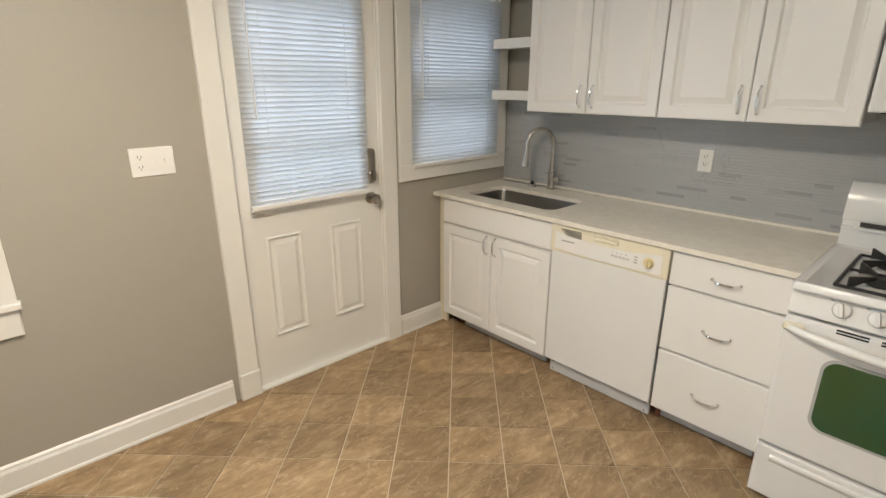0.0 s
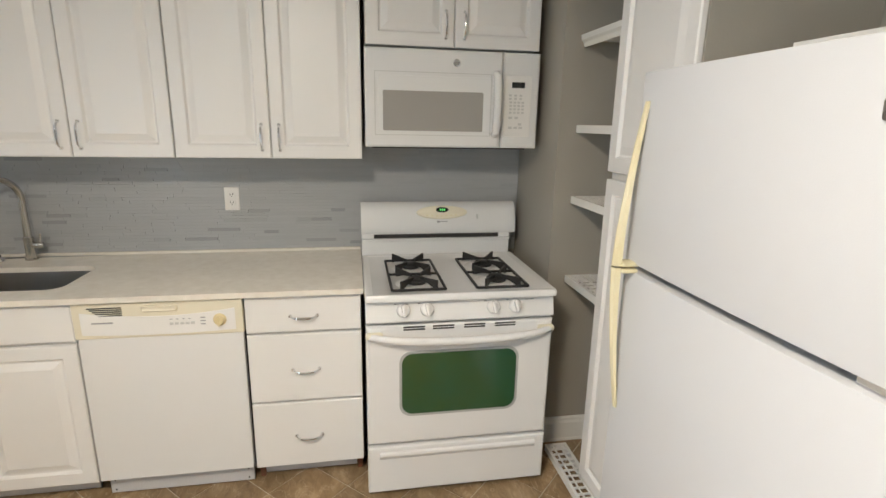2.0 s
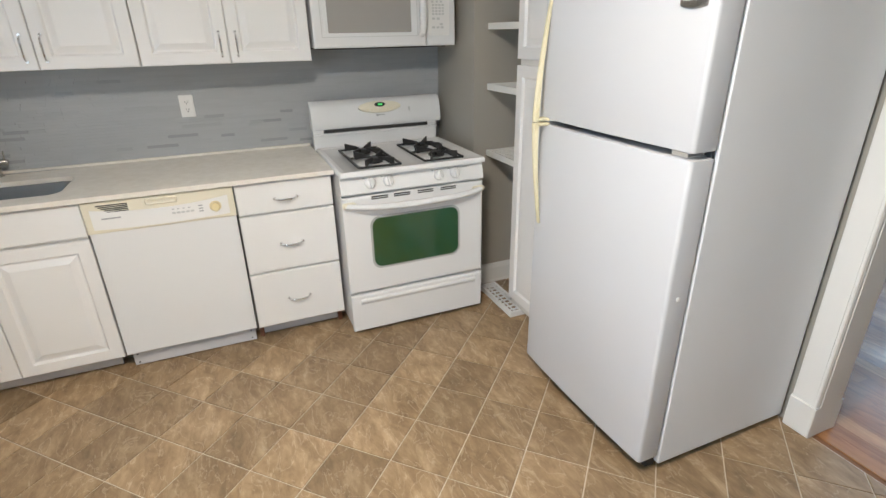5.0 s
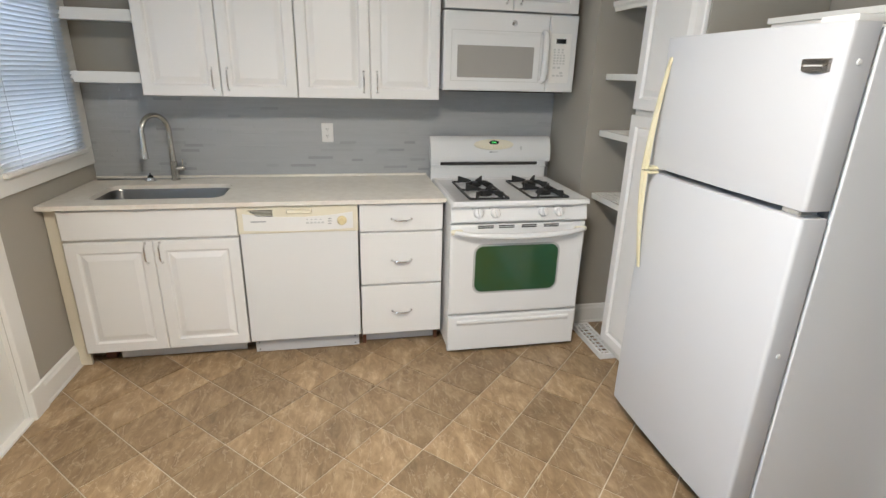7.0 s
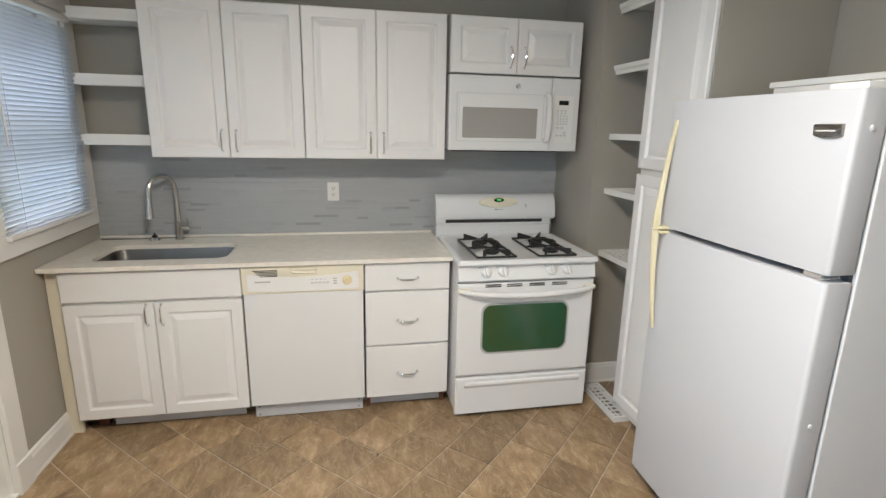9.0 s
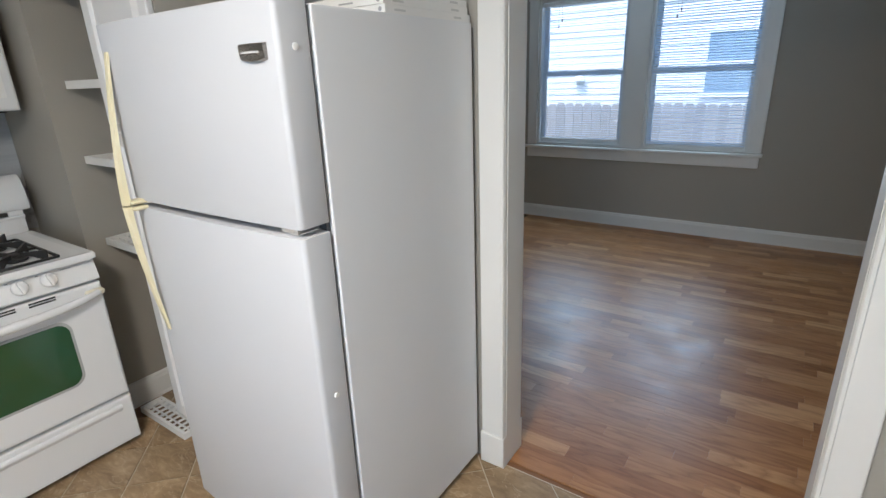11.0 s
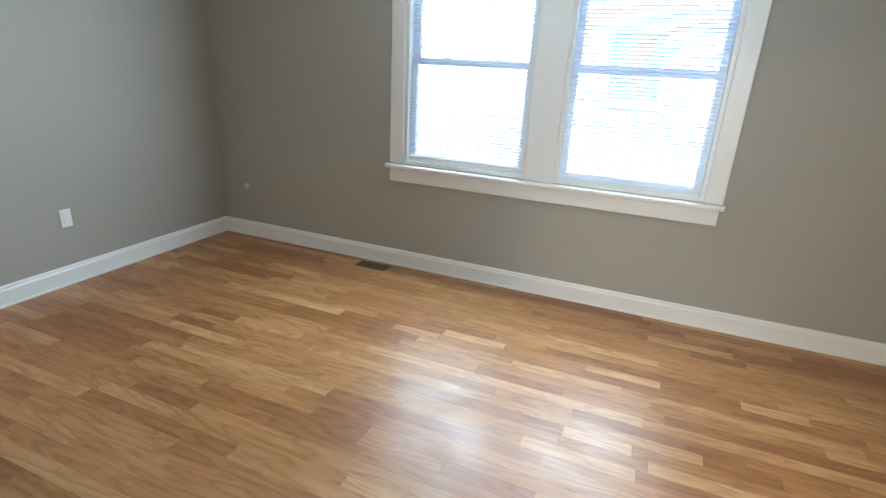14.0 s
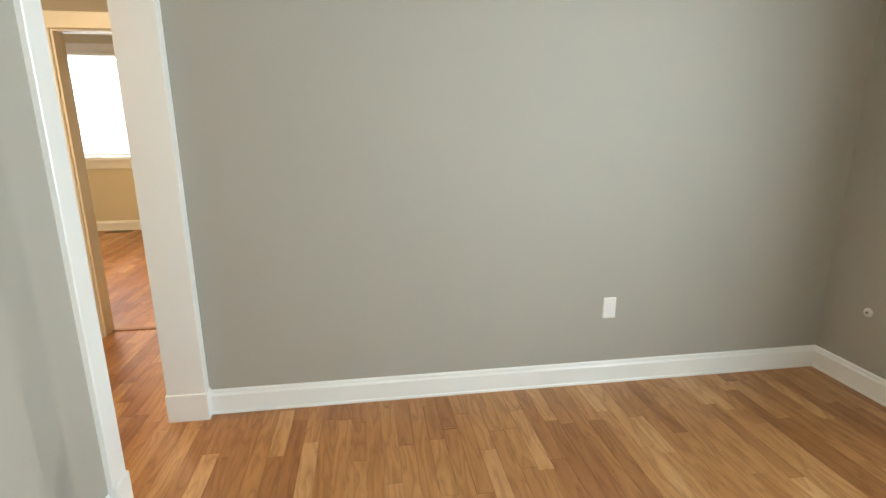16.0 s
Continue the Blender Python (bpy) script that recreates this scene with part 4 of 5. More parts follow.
outlet("wall_outlet", "E", 2.803, 0, -1.015, 1.146, "white duplex outlet on the mosaic backsplash")
outlet("switch_plate", "N", 0, 2.34, 0.617, 1.213, "white three-gang plate with outlet and two switches", ("outlet", "switch", "switch"))
outlet("wall_switch", "S", 0, -1.07, 0.56, 1.20, "white rocker switch beside the doorway", ("rocker",))
outlet("wall_outlet", "E", 3.79, 0, 3.370, 0.43, "white decora outlet on the greige wall", ("rocker",))
jack = thing("cable_jack", (3.53, -4.67, 0.425), "small round cable jack, painted over, near the room corner", "jack")
mJ = face_of("S", 3.53, -4.67, 0.425)
part("plate", lathe([(0.024, 0), (0.024, 0.003), (0.020, 0.006), (0, 0.0065)], mJ), CARC, jack, smooth=True)
part("connector", lathe([(0.007, 0.005), (0.007, 0.010), (0.0045, 0.010), (0.0045, 0.016), (0, 0.016)], mJ, 12), NICKEL, jack, smooth=True)
outlet("wall_outlet", "W", -1.70, 0, -3.60, 0.39, "white outlet on the greige end wall", ("outlet",))

# ---- stove ----
st = thing("gas_stove", (2.35, 0.018, 0), "white freestanding gas range with green-tinted oven window", "stove")
SX, SL, SR = 2.02, 0.394, -0.358
mX = face_of("E", SX, 0, 0)
part("body", boxes((SX + 0.035, 2.70, SR + 0.003, SL - 0.003, 0.03, 0.868)), ENAMEL, st, bevel=0.003)
for x in (2.10, 2.62):
    for y in (SR + 0.06, SL - 0.06):
        part("foot", lathe([(0.018, 0), (0.018, 0.008), (0.01, 0.01), (0.01, 0.04)], Matrix.Translation((x, y, 0)), 10), DARK, st)
dr = part("storage_drawer", nest(-SL, -SR, 0.022, 0.234, [(0, -0.004), (0.005, 0.002), (0.012, 0.003)], -0.035, mX), ENAMEL, st)
part("drawer_lip", extrude_profile([(0.178, 0.003), (0.186, 0.007), (0.196, 0.012), (0.206, 0.010), (0.212, 0.003)], 0.66, mX @ Matrix.Translation((-0.346, 0, 0))), ENAMEL, dr, bevel=0.002)
ov = part("oven_door", nest(-SL, -SR, 0.247, 0.762, [(0, -0.006), (0.006, 0.0), (0.014, 0.002)], -0.035, mX), ENAMEL, st)
rimw = part("window_rim", nest(-0.266, 0.222, 0.374, 0.650, [(0, 0.003), (0.004, 0.004)], 0.001, mX, 0.045, 6, 0.012), OVENRIM, ov)
part("oven_window", nest(-0.256, 0.212, 0.384, 0.640, [(0, 0.0045), (0.004, 0.005)], 0.002, mX, 0.04, 6, 0.011), OVENGLASS, ov, "dark green glossy oven glass")
hp, hr = [], []
for q in range(17):
    s = q / 16 * 2 - 1
    hp.append((-0.018 + s * 0.370, 0.728 - 0.020 * (1 - s * s), 0.010 + 0.040 * (1 - abs(s) ** 5)))
    hr.append(0.012 + 0.005 * (1 - s * s))
hd = part("oven_handle", tube(hp, hr, mX, 12), ENAMEL, ov, "white bowed oven handle", smooth=True)
for s in (-1, 1):
    a = nest(-0.018 + s * 0.345 - 0.033, -0.018 + s * 0.345 + 0.033, 0.716, 0.740, [(0, 0.018), (0.006, 0.026)], 0.002, mX, 0.010)
    part("handle_end", a, IVORY, hd, "yellowed handle end", smooth=True)
for u in (-0.25, -0.135, -0.01, 0.115):
    for dz in (0, 0.010):
        part("vent_slot", nest(u, u + 0.085, 0.742 + dz, 0.748 + dz, [(0, 0.0035)], 0.0015, mX), DARK, ov)
cp = part("control_front", extrude_profile([(0.776, -0.03), (0.776, 0.004), (0.782, 0.008), (0.858, -0.012), (0.868, -0.03)], SL - SR, mX @ Matrix.Translation((-SL, 0, 0))), ENAMEL, st, bevel=0.002)
for y in (0.25, 0.158, -0.106, -0.196):
    mk = mX @ Matrix.Translation((-y, 0.824, -0.003)) @ Matrix.Rotation(radians(-14), 4, "X")
    kb = part("knob", lathe([(0.026, 0), (0.027, 0.008), (0.024, 0.016), (0.019, 0.020), (0, 0.021)], mk), ENAMEL, cp, smooth=True)
    part("grip", nest(-0.006, 0.006, -0.023, 0.023, [(0, 0.032), (0.002, 0.034)], 0.014, mk @ pose(0, 0, 0, 0, 0, 12), 0.004, 2), ENAMEL, kb)
    part("mark", nest(-0.036, -0.026, 0.022, 0.026, [(0, 0.0022)], -0.0008, mk), GREYP, cp)
part("print", nest(0.240, 0.275, 0.846, 0.848, [(0, -0.007)], -0.0105, mX), GREYP, cp)
# cooktop with raised rim
mT = face_of("T", 2.0, 0, 0.870)
ct = part("cooktop", nest(-SL - 0.001, -SR + 0.005, 0.0, 0.625, [(0, 0.014), (0.006, 0.021), (0.022, 0.021), (0.03, 0.017)], -0.004, mT, 0.012, 3), ENAMEL, st, smooth=True)
for y in (0.185, -0.152):
    for x in (2.155, 2.385):
        w = part("burner_well", lathe([(0.085, 0.8875), (0.080, 0.8895), (0.06, 0.8885), (0.03, 0.8885), (0, 0.8885)], Matrix.Translation((x, y, 0)), 28), ENAMEL, ct, smooth=True)
        part("burner", lathe([(0.030, 0.888), (0.042, 0.893), (0.042, 0.902), (0.034, 0.907), (0.034, 0.911), (0.030, 0.914), (0, 0.914)], Matrix.Translation((x, y, 0)), 20), IRON, w, "black round burner cap", smooth=True)
for y in (0.185, -0.152):
    bars = []
    y0, y1, xa, xb = y - 0.105, y + 0.105, 2.052, 2.492
    for a, b in (((xa, y0), (xb, y0)), ((xa, y1), (xb, y1))):
        bars.append(boxes((a[0], b[0], a[1] - 0.004, a[1] + 0.004, 0.890, 0.899)))
    for x in (xa, xb, 2.268):
        bars.append(boxes((x - 0.004, x + 0.004, y0, y1, 0.890, 0.899)))
    for cx in (2.155, 2.385):
        for ang in (35, 145, 215, 325):
            c, s = math.cos(radians(ang)), math.sin(radians(ang))
            far = min(0.110 / max(abs(s), 0.01) * 0.95, 0.125)
            b = bmesh.new()
            vs = []
            for r, z0, z1 in ((0.028, 0.912, 0.922), (0.075, 0.905, 0.926), (far, 0.888, 0.930)):
                for dw in (-0.0034, 0.0034):
                    for zz in (z0, z1):
                        vs.append(b.verts.new((cx + r * c - dw * s, y + r * s + dw * c, zz)))
            for q in (0, 4):
                b.faces.new((vs[q], vs[q + 1], vs[q + 5], vs[q + 4]))
                b.faces.new((vs[q + 2], vs[q + 6], vs[q + 7], vs[q + 3]))
                b.faces.new((vs[q + 1], vs[q + 3], vs[q + 7], vs[q + 5]))
                b.faces.new((vs[q], vs[q + 4], vs[q + 6], vs[q + 2]))
            b.faces.new((vs[0], vs[2], vs[3], vs[1]))
            b.faces.new((vs[8], vs[9], vs[11], vs[10]))
            bars.append(b)
    part("grate", merged(*bars), IRON, st, "black cast-iron double grate")
# backguard
part("riser", boxes((2.66, 2.70, SR, SL, 0.868, 0.985)), ENAMEL, st, bevel=0.004)
prof = [(0.985, -0.70), (0.985, -0.642), (1.00, -0.634), (1.03, -0.636), (1.07, -0.643), (1.105, -0.655), (1.128, -0.672), (1.138, -0.695), (1.138, -0.70)]
bg = part("backguard", extrude_profile(prof, SL - SR + 0.03, mX @ Matrix.Translation((-SL - 0.002, 0, 0))), ENAMEL, st, smooth=True)
part("shadow_slot", boxes((2.652, 2.668, SR + 0.06, SL - 0.06, 0.966, 0.984)), DARK, bg)
part("ledge", boxes((2.645, 2.70, SR, SL, 0.950, 0.963)), ENAMEL, bg, bevel=0.004)
mB = face_of("E", 2.67, -0.005, 1.090) @ Matrix.Rotation(radians(-13), 4, "X")
ov2 = part("display_oval", lathe([(0.128, 0.0), (0.128, 0.012), (0.122, 0.015), (0, 0.016)], mB, 32, 0.26), IVORY, bg, "pale oval control pad", smooth=True)
part("display", lathe([(0.032, 0.010), (0.032, 0.0175), (0, 0.018)], mB @ Matrix.Translation((0, 0.012, 0)), 24, 0.40), BLACK, ov2, smooth=True)
part("digits", merged(*[nest(u, u + 0.006, 0.007, 0.017, [(0, 0.019)], 0.0175, mB) for u in (-0.012, -0.002, 0.008)]), LED, ov2)
part("button", merged(*[nest(-0.075 + 0.024 * q - 0.005, -0.075 + 0.024 * q + 0.005, -0.018 - 0.004 * (1 - abs(q - 3) / 3), -0.012 - 0.004 * (1 - abs(q - 3) / 3), [(0, 0.0168)], 0.014, mB, 0.002, 2) for q in range(7)]), YELLOW, ov2)
mB2 = face_of("E", 2.67, -0.005, 1.045) @ Matrix.Rotation(radians(-8), 4, "X")
part("print", merged(nest(-0.024, -0.012, -0.006, 0.004, [(0, 0.0165)], 0.010, mB2), nest(-0.009, 0.028, -0.003, 0.001, [(0, 0.0165)], 0.010, mB2)), GREYP, bg)
part("print", nest(0.178, 0.186, 0.010, 0.034, [(0, 0.0165)], 0.004, mB2), PALEP, bg)

# ---- microwave ----
mw = thing("microwave", (2.62, -0.01, 1.42), "white over-the-range microwave with grey window", "microwave")
mM = face_of("E", 2.44, 0, 0)
part("body", boxes((2.465, 2.808, -0.392, 0.372, 1.422, 1.826)), ENAMEL, mw, bevel=0.003)
dm = part("door", nest(-0.372, 0.224, 1.420, 1.826, [(0, -0.006), (0.006, 0), (0.012, 0.001)], -0.025, mM), ENAMEL, mw)
part("door_frame", nest(-0.332, 0.205, 1.473, 1.733, [(0, 0.001), (0.006, -0.0005), (0.012, -0.0005), (0.018, 0.003)], 0.0, mM, 0.012, 3), ENAMEL, dm)
# Thin grey strips paint the shade in the gap round the door frame.
for a, b, c, d in ((-0.332, 0.176, 1.730, 1.7335), (-0.332, 0.176, 1.470, 1.4735), (-0.332, -0.3285, 1.4735, 1.730), (0.1725, 0.176, 1.4735, 1.730)):
    part("groove_shade", nest(a, b, c, d, [(0, 0.0042)], 0.001, mM), PALEP, dm)
part("window", nest(-0.297, 0.140, 1.490, 1.656, [(0, 0.0035), (0.002, 0.0045)], 0.001, mM, 0.006, 3), MWGLASS, dm, "grey screened microwave window")
part("handle", tube([(0.196, 1.478, 0.004), (0.196, 1.49, 0.030), (0.196, 1.53, 0.040), (0.196, 1.60, 0.043), (0.196, 1.68, 0.040), (0.196, 1.722, 0.030), (0.196, 1.735, 0.004)], [0.016, 0.017, 0.018, 0.018, 0.018, 0.017, 0.016], mM, 12), ENAMEL, dm, smooth=True)
part("badge", lathe([(0.016, 0.001), (0.016, 0.004), (0.012, 0.005), (0, 0.0045)], mM @ Matrix.Translation((0.019, 1.774, 0))), CHROME, dm, "round chrome badge", smooth=True)
cpn = part("control_panel", nest(0.227, 0.393, 1.420, 1.826, [(0, -0.006), (0.006, 0), (0.012, 0.001)], -0.025, mM), ENAMEL, mw)
part("keypad_field", nest(0.238, 0.358, 1.470, 1.732, [(0, 0.0015), (0.003, 0.0025)], 0, mM, 0.006, 2), PLAST, cpn)
part("display", nest(0.268, 0.326, 1.680, 1.704, [(0, 0.0032)], 0.001, mM), BLACK, cpn)
keys = [(0.265 + 0.0185 * i, 1.575 + 0.0145 * j) for i in range(4) for j in range(4)] + [(0.262 + 0.024 * i, 1.648 - 0.014 * j) for i in range(3) for j in range(2)]
for u, v in keys:
    part("button", nest(u - 0.006, u + 0.006, v - 0.0042, v + 0.0042, [(0, 0.0033)], 0.002, mM), PALEP, cpn)
part("button", merged(*[nest(u, u + 0.017, v, v + 0.010, [(0, 0.0033)], 0.002, mM) for u, v in ((0.258, 1.548), (0.285, 1.548), (0.302, 1.52), (0.258, 1.505), (0.283, 1.505), (0.306, 1.505))]), PALEP, cpn)
part("under_vent", boxes((2.50, 2.78, -0.36, 0.34, 1.412, 1.421)), DARK, mw)

# ---- niche shelves, floor register, pantry ----
def lattice(parent, x0, x1, y0, y1, z0, z1, nx, ny, material, bar=0.006):
    """A rim with crossing bars, each a part."""
    part("rim", boxes((x0, x1, y0, y0 + 0.014, z0, z1), (x0, x1, y1 - 0.014, y1, z0, z1), (x0, x0 + 0.014, y0 + 0.014, y1 - 0.014, z0, z1), (x1 - 0.014, x1, y0 + 0.014, y1 - 0.014, z0, z1)), material, parent)
    t0 = z1 - 0.010
    for i in range(1, nx):
        c = x0 + (x1 - x0) * i / nx
        part("bar", boxes((c - bar / 2, c + bar / 2, y0 + 0.014, y1 - 0.014, t0, z1 - 0.001)), material, parent)
    for j in range(1, ny):
        c = y0 + (y1 - y0) * j / ny
        part("bar", boxes((x0 + 0.014, x1 - 0.014, c - bar / 2, c + bar / 2, t0 + 0.001, z1 - 0.002)), material, parent)


for z0 in (2.155, 1.845):
    s = thing("niche_shelf", (2.13, -0.75, z0), "white painted shelf with moulded edge in the niche", "shelf", "niche shelves")
    part("board", boxes((1.962, 2.298, -1.066, -0.532, z0 + 0.02, z0 + 0.042)), TRIM, s)
    part("moulding", extrude_profile([(z0 - 0.005, 0), (z0 - 0.005, 0.006), (z0 + 0.012, 0.010), (z0 + 0.022, 0.020), (z0 + 0.042, 0.022), (z0 + 0.042, 0)], 0.336, face_of("S", 2.298, -0.532, 0)), TRIM, s)
for z0 in (1.495, 1.19, 0.825):
    s = thing("niche_shelf", (2.13, -0.75, z0), "white plastic lattice shelf in the niche", "shelf", "niche shelves")
    lattice(s, 1.962, 2.298, -1.066, -0.52, z0, z0 + 0.032, 8, 14, TRIM)
tray = thing("lattice_tray", (2.03, -0.505, 0), "white plastic lattice panel lying on the tiles", "tray")
lattice(tray, 1.84, 2.22, -0.558, -0.452, 0.001, 0.032, 10, 3, PLAST)

pn = thing("pantry_cabinet", (1.735, -0.78, 0), "tall white two-door pantry cabinet with raised panels", "cabinet")
mP = face_of("S", 0, -0.50, 0)
part("body", boxes((1.525, 1.955, -1.066, -0.522, 0.03, H - 0.004)), CARC, pn, bevel=0.001)
part("side_panel", boxes((1.516, 1.524, -1.066, -0.522, 0.03, H - 0.004)), WALL, pn, "greige painted side panel")
part("cabinet_door", nest(-1.955, -1.522, 0.075, 1.335, PANEL, -0.019, mP), CAB, pn)
part("cabinet_door", nest(-1.955, -1.522, 1.362, 2.40, PANEL, -0.019, mP), CAB, pn)
part("plinth", boxes((1.53, 1.95, -1.066, -0.56, 0, 0.075)), KICK, pn)

# ---- refrigerator ----
fr = thing("refrigerator", (1.075, -0.69, 0), "white top-freezer refrigerator with yellowed handles", "refrigerator")
FX0, FX1, FY = 0.682, 1.432, -0.298
mF = face_of("S", 0, FY, 0)
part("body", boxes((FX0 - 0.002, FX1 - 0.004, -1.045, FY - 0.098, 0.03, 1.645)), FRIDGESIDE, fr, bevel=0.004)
# Gasket colour is near black to paint the shadow between the doors.
part("gasket", boxes((FX0 + 0.012, FX1 - 0.012, FY - 0.0975, FY - 0.085, 0.09, 1.64)), GASKET, fr, "rubber door gasket, near black for the shadow in the seam")
mV = Matrix(((0, -1, 0, 0), (0, 0, 1, FY), (1, 0, 0, 0), (0, 0, 0, 1)))


def door_outline(radius=0.026, crown=0.009):
    """Plan of a softly crowned door: flat back, rounded front corners."""
    pts = [(-FX1, -0.086)]
    mid, half = -(FX0 + FX1) / 2, (FX1 - FX0) / 2
    for k in range(6):
        a = radians(180 - 18 * k)
        pts.append((-FX1 + radius * 0.5 * (1 + math.cos(a)), -radius * 0.5 - 0.001 + radius * 0.5 * math.sin(a)))
    for k in range(1, 12):
        u = -FX1 + radius * 0.5 + (2 * half - radius) * k / 12
        pts.append((u, crown * (1 - ((u - mid) / half) ** 2)))
    for k in range(7):
        a = radians(90 - 15 * k)
        pts.append((-FX0 - radius * 0.5 * (1 - math.cos(a)), -radius * 0.5 * (1 - math.sin(a))))
    pts.append((-FX0, -0.086))
    return pts


DOOR = door_outline()
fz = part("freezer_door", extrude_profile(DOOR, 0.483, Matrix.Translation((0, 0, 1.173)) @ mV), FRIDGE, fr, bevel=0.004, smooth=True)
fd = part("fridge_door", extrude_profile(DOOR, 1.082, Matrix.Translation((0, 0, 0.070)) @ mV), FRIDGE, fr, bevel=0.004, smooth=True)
part("base_grille", boxes((FX0 + 0.02, FX1 - 0.02, FY - 0.10, FY - 0.06, 0.012, 0.055)), DARK, fr)
for x in (FX0 + 0.05, FX1 - 0.05):
    part("foot", lathe([(0.02, 0), (0.02, 0.02), (0.012, 0.03), (0.012, 0.06)], Matrix.Translation((x, FY - 0.09, 0)), 10), PLAST, fr)
    part("foot", lathe([(0.02, 0), (0.02, 0.02), (0.012, 0.03), (0.012, 0.06)], Matrix.Translation((x, -0.97, 0)), 10), PLAST, fr)


def fridge_handle(parent, z_seam, z_end):
    """A tapering bar that stands off most beside the door seam."""
    d = z_end - z_seam
    bm = bmesh.new()
    loops = []
    for q in range(15):
        s = q / 14
        z = z_seam + d * s
        w = 0.046 - 0.042 * s ** 1.6
        half = 0.016 - 0.007 * s
        th = 0.020 - 0.012 * s
        loops.append([bm.verts.new((-1.390 + a * half, z, w + b * th)) for a, b in ((-1, -0.5), (-0.8, 0.2), (0, 0.5), (0.8, 0.2), (1, -0.5))])
    for a, b in zip(loops, loops[1:]):
        for k in range(5):
            bm.faces.new((a[k], a[(k + 1) % 5], b[(k + 1) % 5], b[k]))
    bm.faces.new(loops[0])
    bm.faces.new(loops[-1])
    bm.transform(mF)
    bmesh.ops.recalc_face_normals(bm, faces=bm.faces)
    h = part("handle", bm, YELLOW, parent, "yellowed plastic handle", smooth=True)
    z0, z1 = sorted((z_seam, z_seam + d * 0.03))
    part("bracket", nest(-1.406, -1.362, z0, z1, [(0, 0.034), (0.004, 0.040)], -0.004, mF, 0.006, 2), YELLOW, h)


fridge_handle(fz, 1.166, 1.585)
fridge_handle(fd, 1.161, 0.745)
bm = bmesh.new()
loops = []
for q in range(11):
    t = q / 10 * 2 - 1
    u, lift = -0.755 + 0.041 * t, 0.012 - 0.004 * t * t
    low = 1.536 - 0.006 * (1 - t * t)
    loops.append([bm.verts.new((u, v, w)) for v, w in ((low, 0.001), (low + 0.003, lift), (1.563, lift + 0.003), (1.568, lift), (1.569, 0.001))])
for a, b in zip(loops, loops[1:]):
    for k in range(5):
        bm.faces.new((a[k], a[(k + 1) % 5], b[(k + 1) % 5], b[k]))
bm.faces.new(loops[0])
bm.faces.new(loops[-1])
bm.transform(mF)
bmesh.ops.recalc_face_normals(bm, faces=bm.faces)
part("badge", bm, BADGE, fz, "brushed steel curved name badge", smooth=True)
part("badge_line", nest(-0.782, -0.728, 1.549, 1.553, [(0, 0.0152)], 0.012, mF), PALEP, fz)
part("hinge", nest(-0.768, -0.706, 1.1535, 1.1715, [(0, -0.016), (0.003, -0.012)], -0.080, mF, 0.004, 2), CHROME, fr, "steel middle hinge")
part("hinge_cover", boxes((0.70, 0.81, FY - 0.16, FY - 0.03, 1.656, 1.674)), PLAST, fr, bevel=0.005)
for z in (1.56, 0.72):
    part("plug", lathe([(0.008, 0), (0.007, 0.003), (0, 0.004)], face_of("E", FX0, FY - 0.045, z), 10), PLAST, fr)

# flat cartons on top
for q, (dx, dy, yaw) in enumerate(((0.0, 0, 0.0), (0.006, 0.004, 0.6), (0.014, -0.004, -0.5), (0.030, 0.0, 0.5))):
    bx = thing("flat_carton", (1.005 + dx, -0.846 + dy, 1.645 + 0.0215 * q), "flat white printed carton lying on the refrigerator", "carton", "cartons on the refrigerator")
    bx.rotation_euler = (0, 0, radians(yaw))
    o = bx.location
    part("box", boxes((o.x - 0.318, o.x + 0.318, o.y - 0.202, o.y + 0.202, o.z + 0.0005, o.z + 0.0208)), PLAST, bx, bevel=0.0015)
    side, front = o.x - 0.318, o.y + 0.202
    part("print", boxes((side - 0.0006, side + 0.001, o.y + 0.12, o.y + 0.165, o.z + 0.007, o.z + 0.012), (side - 0.0006, side + 0.001, o.y - 0.15, o.y - 0.11, o.z + 0.006, o.z + 0.012)), PALEP, bx)
    part("mark", merged(lathe([(0.0055, 0), (0.0055, 0.0008), (0, 0.0008)], face_of("S", side + 0.016, front, o.z + 0.0105), 10), boxes((side + 0.10, side + 0.15, front - 0.001, front + 0.0006, o.z + 0.008, o.z + 0.012))), GREYP, bx)

# ---- ceiling lamps, living room fan ----
kl = thing("ceiling_lamp", (0.22, 0.90, H), "round white glass ceiling lamp, lit", "lamp")
part("base", lathe([(0.17, H - 0.001), (0.17, H - 0.03), (0.16, H - 0.03)], Matrix.Translation((0.22, 0.90, 0)), 32), PLAST, kl, smooth=True)
part("dome", lathe([(0.158, H - 0.03), (0.15, H - 0.06), (0.11, H - 0.095), (0.05, H - 0.112), (0, H - 0.115)], Matrix.Translation((0.22, 0.90, 0)), 32), DOMEBRIGHT, kl, smooth=True)
kl = thing("ceiling_lamp", (3.7, -0.25, H), "round hall ceiling lamp, lit", "lamp")
part("base", lathe([(0.12, H - 0.001), (0.12, H - 0.03), (0.11, H - 0.03)], Matrix.Translation((3.7, -0.25, 0)), 24), PLAST, kl, smooth=True)
part("dome", lathe([(0.108, H - 0.03), (0.10, H - 0.06), (0.05, H - 0.09), (0, H - 0.095)], Matrix.Translation((3.7, -0.25, 0)), 24), DOME, kl, smooth=True)

kl = thing("ceiling_lamp", (6.2, 0.4, H), "round bedroom ceiling lamp, lit", "lamp")
part("base", lathe([(0.12, H - 0.001), (0.12, H - 0.03), (0.11, H - 0.03)], Matrix.Translation((6.2, 0.4, 0)), 24), PLAST, kl, smooth=True)
